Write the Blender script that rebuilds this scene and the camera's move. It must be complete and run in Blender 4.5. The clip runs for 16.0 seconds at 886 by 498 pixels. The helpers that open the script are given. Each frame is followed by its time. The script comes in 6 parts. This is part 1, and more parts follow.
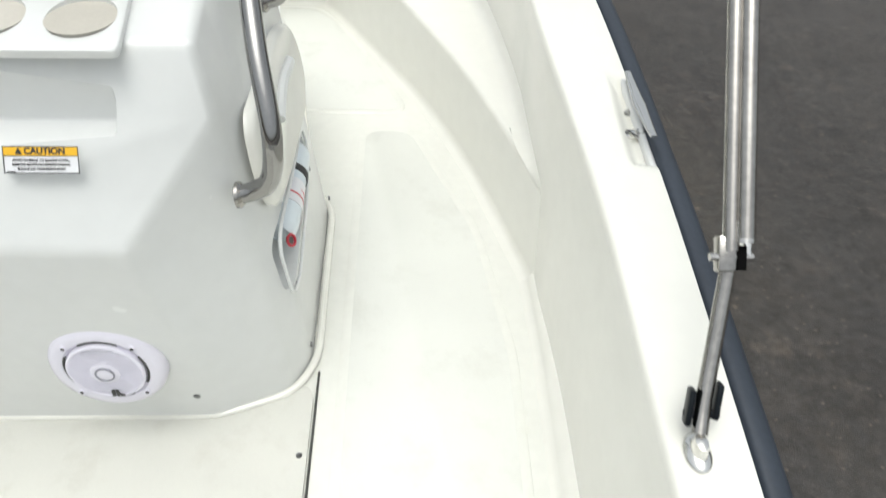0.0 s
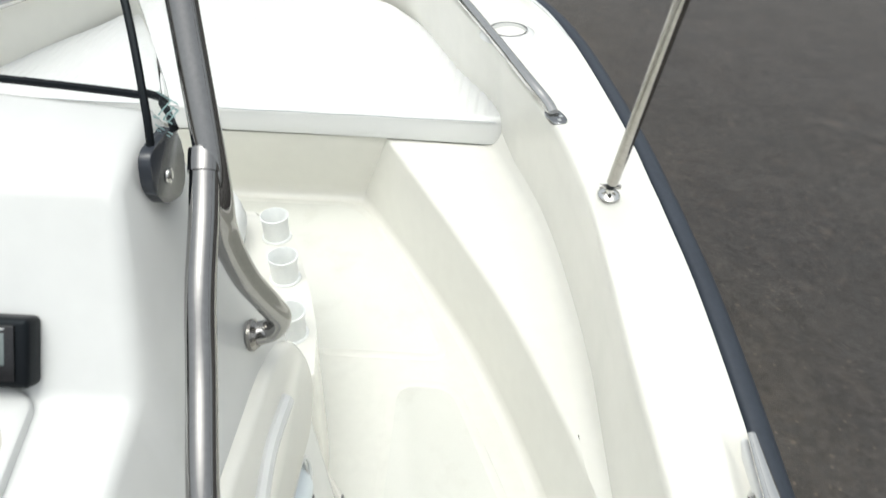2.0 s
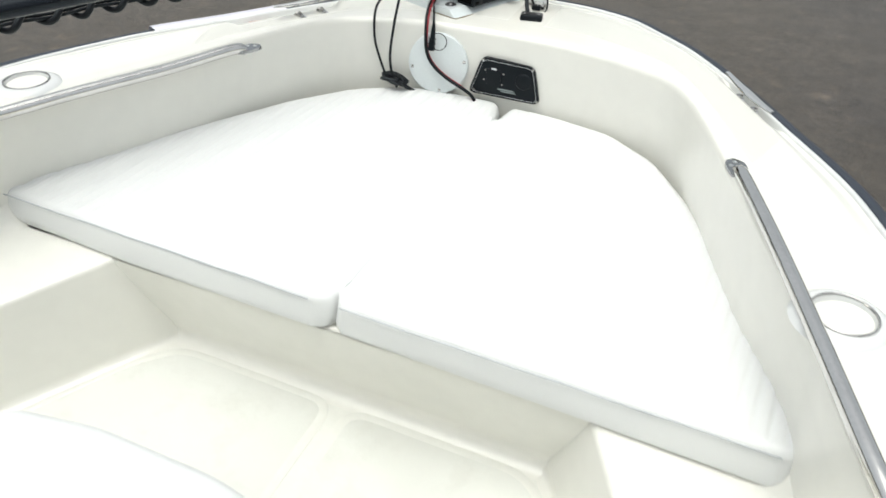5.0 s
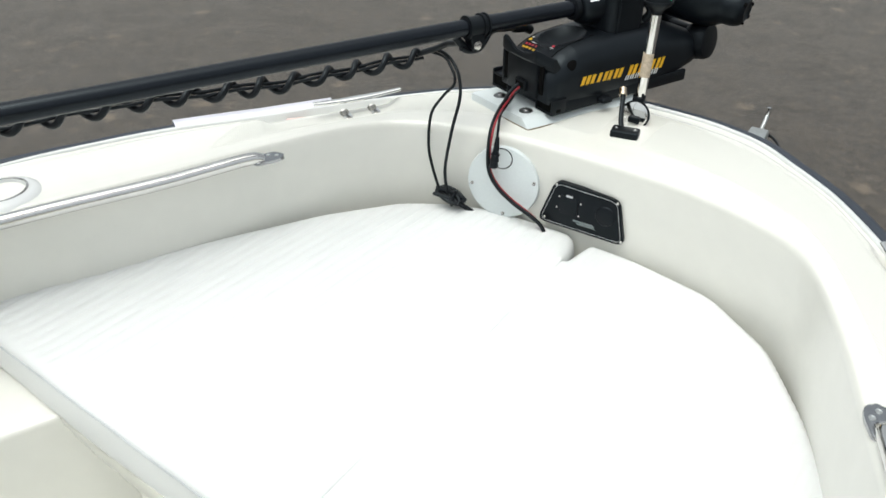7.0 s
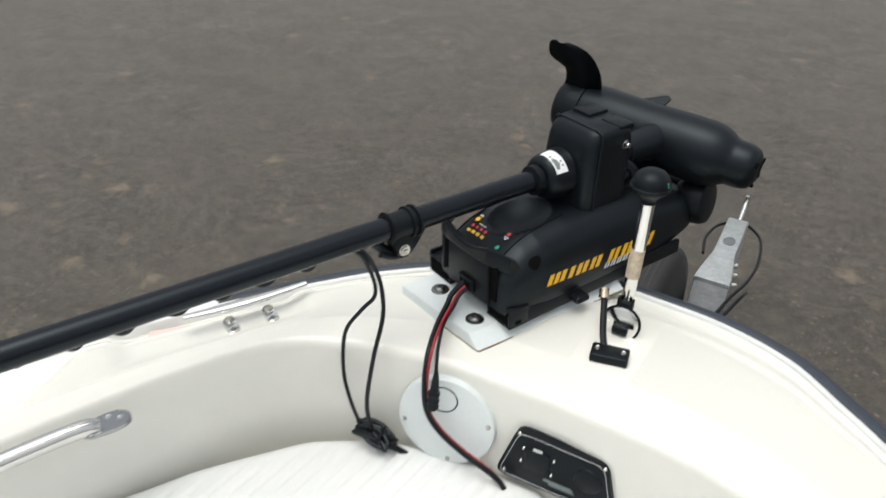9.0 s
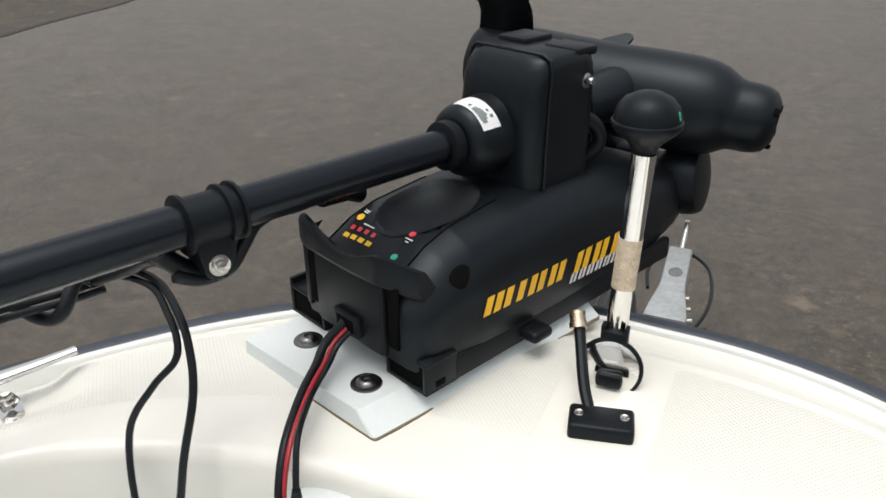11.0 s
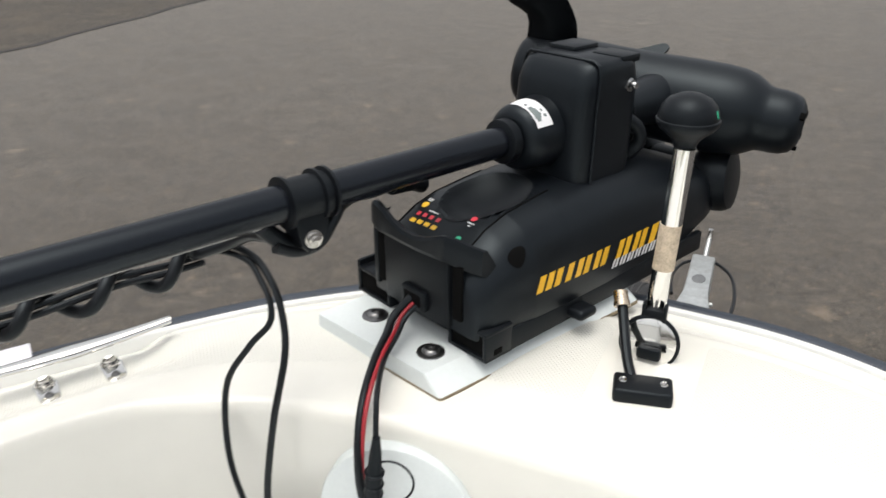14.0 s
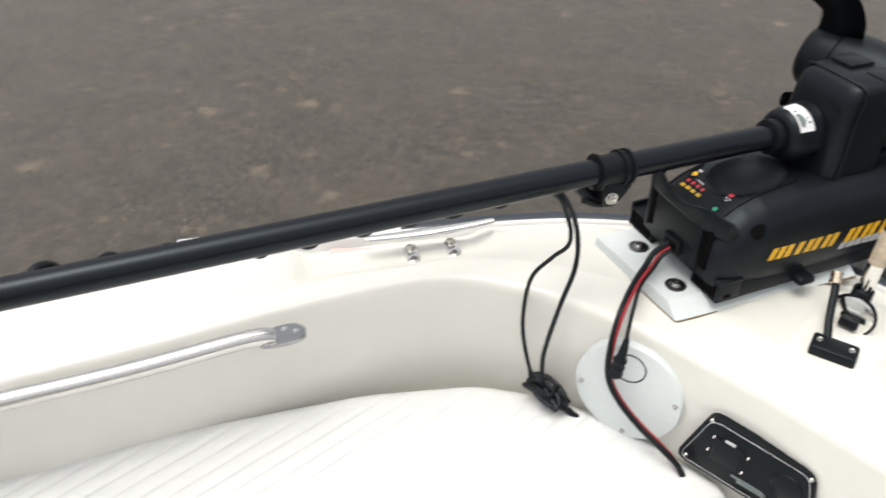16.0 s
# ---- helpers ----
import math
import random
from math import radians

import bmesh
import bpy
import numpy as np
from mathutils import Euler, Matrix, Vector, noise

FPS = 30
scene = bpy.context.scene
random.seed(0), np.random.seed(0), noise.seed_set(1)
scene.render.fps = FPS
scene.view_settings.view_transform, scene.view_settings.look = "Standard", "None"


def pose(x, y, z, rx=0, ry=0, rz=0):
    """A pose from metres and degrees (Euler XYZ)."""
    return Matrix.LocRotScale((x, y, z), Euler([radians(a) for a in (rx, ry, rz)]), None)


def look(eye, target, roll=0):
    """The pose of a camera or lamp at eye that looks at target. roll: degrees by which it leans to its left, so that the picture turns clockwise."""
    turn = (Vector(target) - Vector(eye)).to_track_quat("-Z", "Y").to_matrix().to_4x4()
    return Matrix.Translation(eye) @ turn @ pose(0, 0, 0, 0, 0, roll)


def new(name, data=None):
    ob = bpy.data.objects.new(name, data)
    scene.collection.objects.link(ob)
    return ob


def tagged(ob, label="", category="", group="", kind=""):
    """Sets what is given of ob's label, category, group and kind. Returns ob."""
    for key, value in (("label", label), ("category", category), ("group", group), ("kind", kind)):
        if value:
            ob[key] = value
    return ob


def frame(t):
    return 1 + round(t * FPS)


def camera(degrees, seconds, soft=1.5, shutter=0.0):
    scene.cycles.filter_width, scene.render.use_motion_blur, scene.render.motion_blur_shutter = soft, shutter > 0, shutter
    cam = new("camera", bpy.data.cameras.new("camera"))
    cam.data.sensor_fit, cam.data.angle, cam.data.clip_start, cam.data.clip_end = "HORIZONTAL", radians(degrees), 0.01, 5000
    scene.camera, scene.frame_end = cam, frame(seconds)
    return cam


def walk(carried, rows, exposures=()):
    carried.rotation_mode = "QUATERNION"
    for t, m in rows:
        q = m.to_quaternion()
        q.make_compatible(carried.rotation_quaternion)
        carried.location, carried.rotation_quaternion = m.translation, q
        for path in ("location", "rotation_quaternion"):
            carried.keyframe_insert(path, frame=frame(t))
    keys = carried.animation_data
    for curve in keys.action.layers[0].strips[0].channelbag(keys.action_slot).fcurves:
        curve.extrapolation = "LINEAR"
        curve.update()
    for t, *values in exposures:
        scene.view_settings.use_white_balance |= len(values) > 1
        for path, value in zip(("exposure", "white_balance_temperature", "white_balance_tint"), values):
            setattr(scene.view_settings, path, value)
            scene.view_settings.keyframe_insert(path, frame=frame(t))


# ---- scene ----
cam = camera(59.7, 16.0, 1.5, 0.4)
EXPOSURES = [(0, 0.12, 6420, 5), (1.5, 0.17, 6430, 5), (2.5, 0.20, 6440, 5), (5, 0.19, 6450, 5), (7.4, 0.14, 6370, 4), (8.3, 0.15, 6440, 6), (9.0, 0.13, 6520, 7), (9.6, 0.11, 6600, 8), (12.5, 0.29, 6640, 9), (14.5, 0.33, 6660, 9), (16, 0.28, 6680, 9)]
PATH = [
    (0, (0.734, 0.015, 1.857), (0.797, 1.465, 0.481), 1.7),
    (0.5, (0.716, 0.135, 1.876), (0.772, 1.632, 0.55), 2.3),
    (1, (0.706, 0.276, 1.897), (0.767, 1.828, 0.637), 1.7),
    (1.5, (0.716, 0.429, 1.904), (0.722, 1.997, 0.663), 0.7),
    (2, (0.734, 0.58, 1.928), (0.667, 2.166, 0.712), 1.4),
    (2.5, (0.726, 0.715, 1.932), (0.578, 2.292, 0.712), 2.4),
    (3, (0.7, 0.886, 1.95), (0.497, 2.476, 0.755), 2.4),
    (3.5, (0.675, 1.05, 1.935), (0.438, 2.672, 0.789), 2.2),
    (4, (0.654, 1.214, 1.915), (0.314, 2.783, 0.723), 1.6),
    (4.5, (0.634, 1.332, 1.899), (0.148, 2.866, 0.713), 2.7),
    (5, (0.608, 1.449, 1.895), (-0.021, 2.94, 0.72), 1.8),
    (5.2, (0.593, 1.509, 1.899), (-0.066, 2.993, 0.732), 1.6),
    (7.3, (0.548, 2.032, 1.89), (-0.421, 3.392, 0.789), 0.1),
    (7.5, (0.506, 2.085, 1.894), (-0.446, 3.471, 0.811), 0.0),
    (8, (0.406, 2.212, 1.92), (-0.489, 3.643, 0.847), -0.3),
    (8.5, (0.329, 2.322, 1.949), (-0.577, 3.725, 0.849), -0.7),
    (9, (0.286, 2.466, 1.963), (-0.602, 3.915, 0.908), 0.4),
    (9.5, (0.242, 2.615, 1.923), (-0.578, 4.088, 0.848), 0.9),
    (10, (0.198, 2.715, 1.844), (-0.558, 4.214, 0.758), -0.3),
    (10.2, (0.176, 2.744, 1.799), (-0.565, 4.279, 0.753), -0.5),
    (12.3, (0.09, 2.89, 1.507), (-0.688, 4.604, 0.83), -1.5),
    (12.5, (0.085, 2.889, 1.497), (-0.692, 4.619, 0.863), -1.8),
    (13, (0.084, 2.868, 1.51), (-0.702, 4.594, 0.876), -2.1),
    (13.5, (0.111, 2.824, 1.584), (-0.661, 4.527, 0.874), -2.4),
    (14, (0.12, 2.732, 1.661), (-0.665, 4.355, 0.795), -0.4),
    (14.5, (0.137, 2.677, 1.726), (-0.684, 4.229, 0.769), 0.2),
    (15, (0.162, 2.618, 1.795), (-0.727, 4.063, 0.736), 0.4),
    (15.5, (0.183, 2.558, 1.866), (-0.838, 3.866, 0.75), 0.5),
    (16, (0.197, 2.5, 1.907), (-0.962, 3.627, 0.729), 0.0),
]
walk(cam, [(t, look(eye, target, roll)) for t, eye, target, roll in PATH], EXPOSURES)

# ---- world and light: a bright overcast day ----
world = bpy.data.worlds.new("overcast_sky")
scene.world = world
world.use_nodes = True
wn = world.node_tree.nodes
sky = wn.new("ShaderNodeTexSky")
sky.sky_type, sky.sun_disc = "NISHITA", False
sky.sun_elevation, sky.sun_rotation = radians(79), radians(195)
sky.air_density, sky.dust_density, sky.ozone_density = 1.0, 6.0, 0.6
desat = wn.new("ShaderNodeHueSaturation")
desat.inputs["Saturation"].default_value = 0.25
world.node_tree.links.new(sky.outputs[0], desat.inputs["Color"])
world.node_tree.links.new(desat.outputs[0], wn["Background"].inputs[0])
wn["Background"].inputs[1].default_value = 0.18
sun_data = bpy.data.lights.new("sun", "SUN")
sun_data.energy, sun_data.angle, sun_data.color = 0.35, radians(70), (1.0, 0.985, 0.955)
sun = new("sun", sun_data)
sun.matrix_world = look((-0.3, -1.1, 6.2), (0, 0, 0))


# ---- materials ----
def mat(name, base, rough=0.5, metal=0.0, var=0.06, scale=6.0, fine=90.0, bump=0.0, coat=0.0, dirt=None, dirt_amount=0.0, spec=0.5):
    """A surface with a broad and a fine mottle, an optional stain colour and a fine relief."""
    m = bpy.data.materials.new(name)
    m.use_nodes = True
    nt = m.node_tree
    n, link = nt.nodes, nt.links.new
    b = n["Principled BSDF"]
    b.inputs["Roughness"].default_value, b.inputs["Metallic"].default_value = rough, metal
    b.inputs["Specular IOR Level"].default_value = spec
    b.inputs["Coat Weight"].default_value, b.inputs["Coat Roughness"].default_value = coat, 0.12
    tc = n.new("ShaderNodeTexCoord")
    broad, grain = n.new("ShaderNodeTexNoise"), n.new("ShaderNodeTexNoise")
    broad.inputs["Scale"].default_value, grain.inputs["Scale"].default_value = scale, fine
    broad.inputs["Detail"].default_value, grain.inputs["Detail"].default_value = 4, 3
    for t in (broad, grain):
        link(tc.outputs["Object"], t.inputs["Vector"])
    add = n.new("ShaderNodeMath")
    add.operation = "ADD"
    link(broad.outputs[0], add.inputs[0])
    link(grain.outputs[0], add.inputs[1])
    rng = n.new("ShaderNodeMapRange")
    rng.inputs["From Min"].default_value, rng.inputs["From Max"].default_value = 0.7, 1.3
    rng.inputs["To Min"].default_value, rng.inputs["To Max"].default_value = 1 - var, 1 + var
    link(add.outputs[0], rng.inputs["Value"])
    mul = n.new("ShaderNodeVectorMath")
    mul.operation = "SCALE"
    mul.inputs[0].default_value = base
    link(rng.outputs[0], mul.inputs["Scale"])
    col = mul.outputs[0]
    if dirt:
        spot = n.new("ShaderNodeTexNoise")
        spot.inputs["Scale"].default_value, spot.inputs["Detail"].default_value, spot.inputs["Roughness"].default_value = scale * 1.7, 8, 0.65
        link(tc.outputs["Object"], spot.inputs["Vector"])
        r2 = n.new("ShaderNodeMapRange")
        r2.inputs["From Min"].default_value, r2.inputs["From Max"].default_value = 0.52, 0.72
        r2.inputs["To Max"].default_value = dirt_amount
        link(spot.outputs[0], r2.inputs["Value"])
        mix = n.new("ShaderNodeMix")
        mix.data_type = "RGBA"
        link(r2.outputs[0], mix.inputs["Factor"])
        link(col, mix.inputs["A"])
        mix.inputs["B"].default_value = (*dirt, 1)
        col = mix.outputs["Result"]
    link(col, b.inputs["Base Color"])
    rr = n.new("ShaderNodeMapRange")
    rr.inputs["To Min"].default_value, rr.inputs["To Max"].default_value = max(0.02, rough - 0.07), rough + 0.07
    link(broad.outputs[0], rr.inputs["Value"])
    link(rr.outputs[0], b.inputs["Roughness"])
    if bump:
        bp = n.new("ShaderNodeBump")
        bp.inputs["Strength"].default_value, bp.inputs["Distance"].default_value = 0.6, bump
        link(grain.outputs[0], bp.inputs["Height"])
        link(bp.outputs[0], b.inputs["Normal"])
    return m


gelcoat = mat("cream_gelcoat", (0.748, 0.740, 0.684), 0.22, var=0.02, scale=3, fine=25, coat=0.3)
gelcoat_white = mat("white_gelcoat", (0.665, 0.674, 0.664), 0.25, var=0.02, scale=3, fine=30, coat=0.3)
gelcoat_floor = mat("worn_cream_floor", (0.70, 0.70, 0.65), 0.32, var=0.03, scale=3, fine=40, dirt=(0.50, 0.49, 0.43), dirt_amount=0.25)
nonskid = mat("nonskid_gelcoat", (0.675, 0.680, 0.635), 0.5, var=0.04, scale=5, fine=700, bump=0.0008, dirt=(0.46, 0.45, 0.39), dirt_amount=0.28)
vinyl = mat("white_vinyl", (0.720, 0.728, 0.718), 0.42, var=0.02, scale=4, fine=600, bump=0.0003)
seam_thread = mat("pale_grey_thread", (0.50, 0.52, 0.53), 0.7, var=0.1, scale=40, fine=300)
lilac_white = mat("lilac_white_plastic", (0.74, 0.73, 0.80), 0.3, var=0.03, scale=8, fine=200)
pink_reflection = mat("painted_pink_reflection", (0.72, 0.52, 0.48), 0.25, var=0.05, scale=20, fine=200)
rubber = mat("navy_rubber", (0.028, 0.036, 0.05), 0.5, var=0.15, scale=8, fine=120, bump=0.0002)
steel = mat("polished_steel", (0.54, 0.53, 0.51), 0.05, 1.0, var=0.05, scale=20, fine=200)
chrome = mat("mirror_steel", (0.80, 0.79, 0.76), 0.05, 1.0, var=0.03, scale=20, fine=200)
# base colour darkened to paint in dark reflections the grab rails lack
grab_steel = mat("painted_reflection_rail_steel", (0.31, 0.305, 0.30), 0.05, 1.0, var=0.05, scale=20, fine=200)
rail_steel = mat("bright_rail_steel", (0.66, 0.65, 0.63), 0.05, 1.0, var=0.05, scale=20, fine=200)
# dim surroundings mirrored in the tubes are put into this darker base
tube_steel = mat("dark_reflection_tube_steel", (0.37, 0.355, 0.335), 0.15, 1.0, var=0.12, scale=20, fine=120)
rod_white = mat("milky_white_plastic", (0.80, 0.815, 0.80), 0.35, var=0.03, scale=12, fine=200)
cup_cream = mat("beige_cup_plastic", (0.50, 0.475, 0.42), 0.45, var=0.04, scale=20, fine=200)
plate_steel = mat("brushed_plate_steel", (0.36, 0.365, 0.37), 0.12, 1.0, var=0.1, scale=30, fine=250)
galvanised = mat("galvanised_steel", (0.48, 0.50, 0.50), 0.42, 0.7, var=0.15, scale=14, fine=60, dirt=(0.25, 0.24, 0.22), dirt_amount=0.4)
plastic = mat("black_plastic", (0.0052, 0.0060, 0.0076), 0.40, var=0.12, scale=9, fine=500, bump=0.0002, spec=0.2)
# near-black that puts the shade inside slots, holes and gaps into colour
hollow_shade = mat("painted_hollow_shade", (0.004, 0.004, 0.004), 0.9, spec=0.05)
dark_steel = mat("dull_dark_steel", (0.20, 0.20, 0.20), 0.3, 1.0, var=0.2, scale=60, fine=300)
plastic_gloss = mat("glossy_black_plastic", (0.013, 0.013, 0.015), 0.2, var=0.1, scale=9, fine=300)
shaft_black = mat("satin_black_shaft", (0.0052, 0.0060, 0.0090), 0.24, var=0.1, scale=12, fine=200, spec=0.3)
motor_paint = mat("satin_black_paint", (0.0046, 0.0058, 0.0078), 0.37, var=0.2, scale=10, fine=420, bump=0.0002, spec=0.26)
cable_black = mat("black_cable", (0.006, 0.006, 0.007), 0.36, var=0.1, scale=30, fine=300, spec=0.28)
cable_red = mat("red_cable", (0.30, 0.012, 0.02), 0.4, var=0.1, scale=30, fine=300)
hdpe = mat("white_board", (0.63, 0.675, 0.675), 0.35, var=0.03, scale=9, fine=200, bump=0.0002)
sealant = mat("aged_sealant", (0.20, 0.16, 0.10), 0.8, var=0.2, scale=40, fine=300)
speaker_white = mat("white_speaker_plastic", (0.72, 0.70, 0.78), 0.35, var=0.02, scale=9, fine=200)
speaker_mesh = mat("pale_grille", (0.25, 0.25, 0.29), 0.5, var=0.05, scale=9, fine=300)
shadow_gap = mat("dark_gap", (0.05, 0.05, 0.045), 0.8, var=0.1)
brass = mat("worn_nickel", (0.62, 0.52, 0.40), 0.28, 1.0, var=0.1, scale=60, fine=300)
tape = mat("brittle_paper_tape", (0.52, 0.43, 0.32), 0.7, var=0.25, scale=120, fine=500)
paper = mat("white_sticker", (0.74, 0.74, 0.76), 0.4, var=0.03, scale=40, fine=300)
ink = mat("black_ink", (0.03, 0.03, 0.03), 0.5)
yellow = mat("yellow_print", (0.80, 0.45, 0.02), 0.4, var=0.04, scale=40, fine=300)
grey_print = mat("silver_print", (0.62, 0.63, 0.64), 0.4, var=0.05, scale=40, fine=300)
teal_print = mat("faded_teal_print", (0.28, 0.42, 0.42), 0.4)
red_print = mat("red_print", (0.5, 0.03, 0.05), 0.4)
green_print = mat("green_print", (0.02, 0.28, 0.16), 0.4)
orange_print = mat("amber_print", (0.70, 0.42, 0.02), 0.4)
lcd = mat("grey_display", (0.17, 0.2, 0.2), 0.15, var=0.02)
smoke = mat("dark_smoked_plastic", (0.03, 0.035, 0.045), 0.25, var=0.08)
extinguisher_white = mat("white_enamel", (0.70, 0.76, 0.80), 0.25, var=0.02)
tyre_rubber = mat("worn_tyre_rubber", (0.015, 0.015, 0.016), 0.75, var=0.25, scale=12, fine=150, bump=0.001)

for m in (motor_paint, plastic, shaft_black, cable_black):
    m.node_tree.nodes["Principled BSDF"].inputs["Specular Tint"].default_value = (0.80, 0.93, 1.0, 1)

glass = bpy.data.materials.new("clear_acrylic")
glass.use_nodes = True
gb = glass.node_tree.nodes["Principled BSDF"]
gb.inputs["Base Color"].default_value, gb.inputs["Roughness"].default_value = (0.97, 0.98, 0.98, 1), 0.03
gb.inputs["Transmission Weight"].default_value, gb.inputs["IOR"].default_value = 1.0, 1.05


def asphalt_material(name, base, warm, lift, starboard_dark=1.0, dust=0.15, rough=0.38, spec=0.25, mottle=0.10):
    m = bpy.data.materials.new(name)
    m.use_nodes = True
    nt = m.node_tree
    n, link = nt.nodes, nt.links.new
    b = n["Principled BSDF"]
    b.inputs["Roughness"].default_value = rough
    b.inputs["Sheen Roughness"].default_value = 0.35
    b.inputs["Sheen Tint"].default_value = (0.88, 0.77, 0.66, 1)
    tc = n.new("ShaderNodeTexCoord")

    def noise_at(scale, detail, rough=0.6, stretch=None):
        t = n.new("ShaderNodeTexNoise")
        t.inputs["Scale"].default_value, t.inputs["Detail"].default_value, t.inputs["Roughness"].default_value = scale, detail, rough
        if stretch:
            mp = n.new("ShaderNodeMapping")
            mp.inputs["Scale"].default_value = stretch
            link(tc.outputs["Object"], mp.inputs["Vector"])
            link(mp.outputs[0], t.inputs["Vector"])
        else:
            link(tc.outputs["Object"], t.inputs["Vector"])
        return t.outputs[0]

    def ramp(src, a, c, lo, hi):
        r = n.new("ShaderNodeMapRange")
        for k, v in zip(("From Min", "From Max", "To Min", "To Max"), (a, c, lo, hi)):
            r.inputs[k].default_value = v
        link(src, r.inputs["Value"])
        return r.outputs[0]

    def mixed(fac, a, c):
        x = n.new("ShaderNodeMix")
        x.data_type = "RGBA"
        link(fac, x.inputs["Factor"])
        for k, v in (("A", a), ("B", c)):
            if isinstance(v, tuple):
                x.inputs[k].default_value = (*v, 1)
            else:
                link(v, x.inputs[k])
        return x.outputs["Result"]

    grit = noise_at(160, 4, 0.7)
    c = mixed(ramp(grit, 0.3, 0.75, 0, 1), tuple(v * 0.72 for v in base), tuple(v * 1.35 for v in base))
    c = mixed(ramp(noise_at(0.8, 5), 0.4, 0.62, 0, 0.8), c, warm)
    c = mixed(ramp(noise_at(1.9, 6, 0.68), 0.42, 0.62, 0, 0.55), c, tuple(v * 1.55 for v in warm))
    c = mixed(ramp(noise_at(14, 7, 0.76), 0.46, 0.60, 0, 0.75), c, tuple(v * 2.2 for v in warm))
    c = mixed(ramp(noise_at(7.5, 8, 0.78), 0.50, 0.64, 0, 0.35), c, tuple(v * 0.55 for v in base))
    c = mixed(ramp(noise_at(5.5, 6, 0.6), 0.585, 0.72, 0, 0.42), c, lift)
    c = mixed(ramp(noise_at(90, 3, 0.6), 0.56, 0.66, 0, 0.55), c, tuple(v * 1.9 for v in warm))
    c = mixed(ramp(noise_at(3.1, 8, 0.75), 0.53, 0.68, 0, 0.40), c, tuple(v * 0.6 for v in base))
    c = mixed(ramp(noise_at(60, 2, 0.5), 0.62, 0.70, 0, 0.7), c, tuple(v * 0.35 for v in base))
    stones = n.new("ShaderNodeTexVoronoi")
    stones.inputs["Scale"].default_value = 11
    link(tc.outputs["Object"], stones.inputs["Vector"])
    c = mixed(ramp(stones.outputs["Distance"], 0.06, 0.13, 0.75, 0), c, lift)

    def product(a, k):
        x = n.new("ShaderNodeMath")
        x.operation = "MULTIPLY"
        link(a, x.inputs[0])
        link(k, x.inputs[1])
        return x.outputs[0]

    def spots(scale, near, far, keep, amount, ragged):
        """Scattered single spots: cells that pass the draw, with a ragged outline."""
        v = n.new("ShaderNodeTexVoronoi")
        v.inputs["Scale"].default_value = scale
        link(tc.outputs["Object"], v.inputs["Vector"])
        split = n.new("ShaderNodeSeparateColor")
        link(v.outputs["Color"], split.inputs[0])
        d = n.new("ShaderNodeMath")
        d.operation = "ADD"
        link(v.outputs["Distance"], d.inputs[0])
        link(ramp(noise_at(scale * 6, 4, 0.65), 0.3, 0.7, -ragged, ragged), d.inputs[1])
        return product(ramp(d.outputs[0], near, far, amount, 0), ramp(split.outputs[0], keep, keep + 0.05, 0, 1))

    c = mixed(spots(2.6, 0.06, 0.19, 0.55, 0.62, 0.10), c, tuple(v * 1.15 for v in lift))
    c = mixed(spots(5.2, 0.08, 0.20, 0.62, 0.55, 0.09), c, lift)
    c = mixed(spots(4.1, 0.035, 0.06, 0.6, 0.85, 0.015), c, tuple(v * 0.3 for v in base))
    c = mixed(spots(38, 0.16, 0.26, 0.74, 0.8, 0.08), c, tuple(v * 1.15 for v in lift))
    c = mixed(spots(70, 0.14, 0.24, 0.70, 0.6, 0.08), c, lift)
    c = mixed(ramp(noise_at(1.2, 8, 0.76), 0.47, 0.63, 0, mottle), c, tuple(v * 0.55 for v in lift))
    # the ground's colour is multiplied darker and greyer towards starboard
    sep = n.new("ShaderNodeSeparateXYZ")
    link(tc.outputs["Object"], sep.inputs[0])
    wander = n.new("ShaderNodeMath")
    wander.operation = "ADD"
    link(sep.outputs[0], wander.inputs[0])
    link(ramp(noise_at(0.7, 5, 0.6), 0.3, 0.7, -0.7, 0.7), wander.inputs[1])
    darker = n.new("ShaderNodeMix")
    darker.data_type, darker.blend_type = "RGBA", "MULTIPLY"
    link(ramp(wander.outputs[0], 0.5, 2.1, 0, starboard_dark), darker.inputs["Factor"])
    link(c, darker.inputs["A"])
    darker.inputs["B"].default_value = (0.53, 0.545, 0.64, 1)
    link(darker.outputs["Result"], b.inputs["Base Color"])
    gloss = product(ramp(noise_at(2.6, 9, 0.72), 0.36, 0.66, 0.8, 1.2), ramp(noise_at(26, 5, 0.7), 0.35, 0.65, 0.75, 1.25))
    dusty = product(ramp(noise_at(4.5, 9, 0.78), 0.40, 0.62, 0.70, 1.35), ramp(noise_at(38, 5, 0.7), 0.40, 0.62, 0.9, 1.12))
    for src, amount, socket_name in ((gloss, spec, "Specular IOR Level"), (dusty, dust, "Sheen Weight")):
        level = n.new("ShaderNodeMath")
        level.operation = "MULTIPLY"
        link(src, level.inputs[0])
        level.inputs[1].default_value = amount
        link(level.outputs[0], b.inputs[socket_name])
    bp = n.new("ShaderNodeBump")
    bp.inputs["Strength"].default_value, bp.inputs["Distance"].default_value = 0.8, 0.004
    link(grit, bp.inputs["Height"])
    link(bp.outputs[0], b.inputs["Normal"])
    return m


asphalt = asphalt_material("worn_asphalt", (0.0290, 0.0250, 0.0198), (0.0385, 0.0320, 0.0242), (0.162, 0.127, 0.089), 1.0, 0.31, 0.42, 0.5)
asphalt_old = asphalt_material("older_darker_asphalt", (0.0240, 0.0216, 0.0186), (0.0350, 0.0304, 0.0252), (0.150, 0.122, 0.092), 0.0, 0.10, 0.6, 0.16, 0.85)


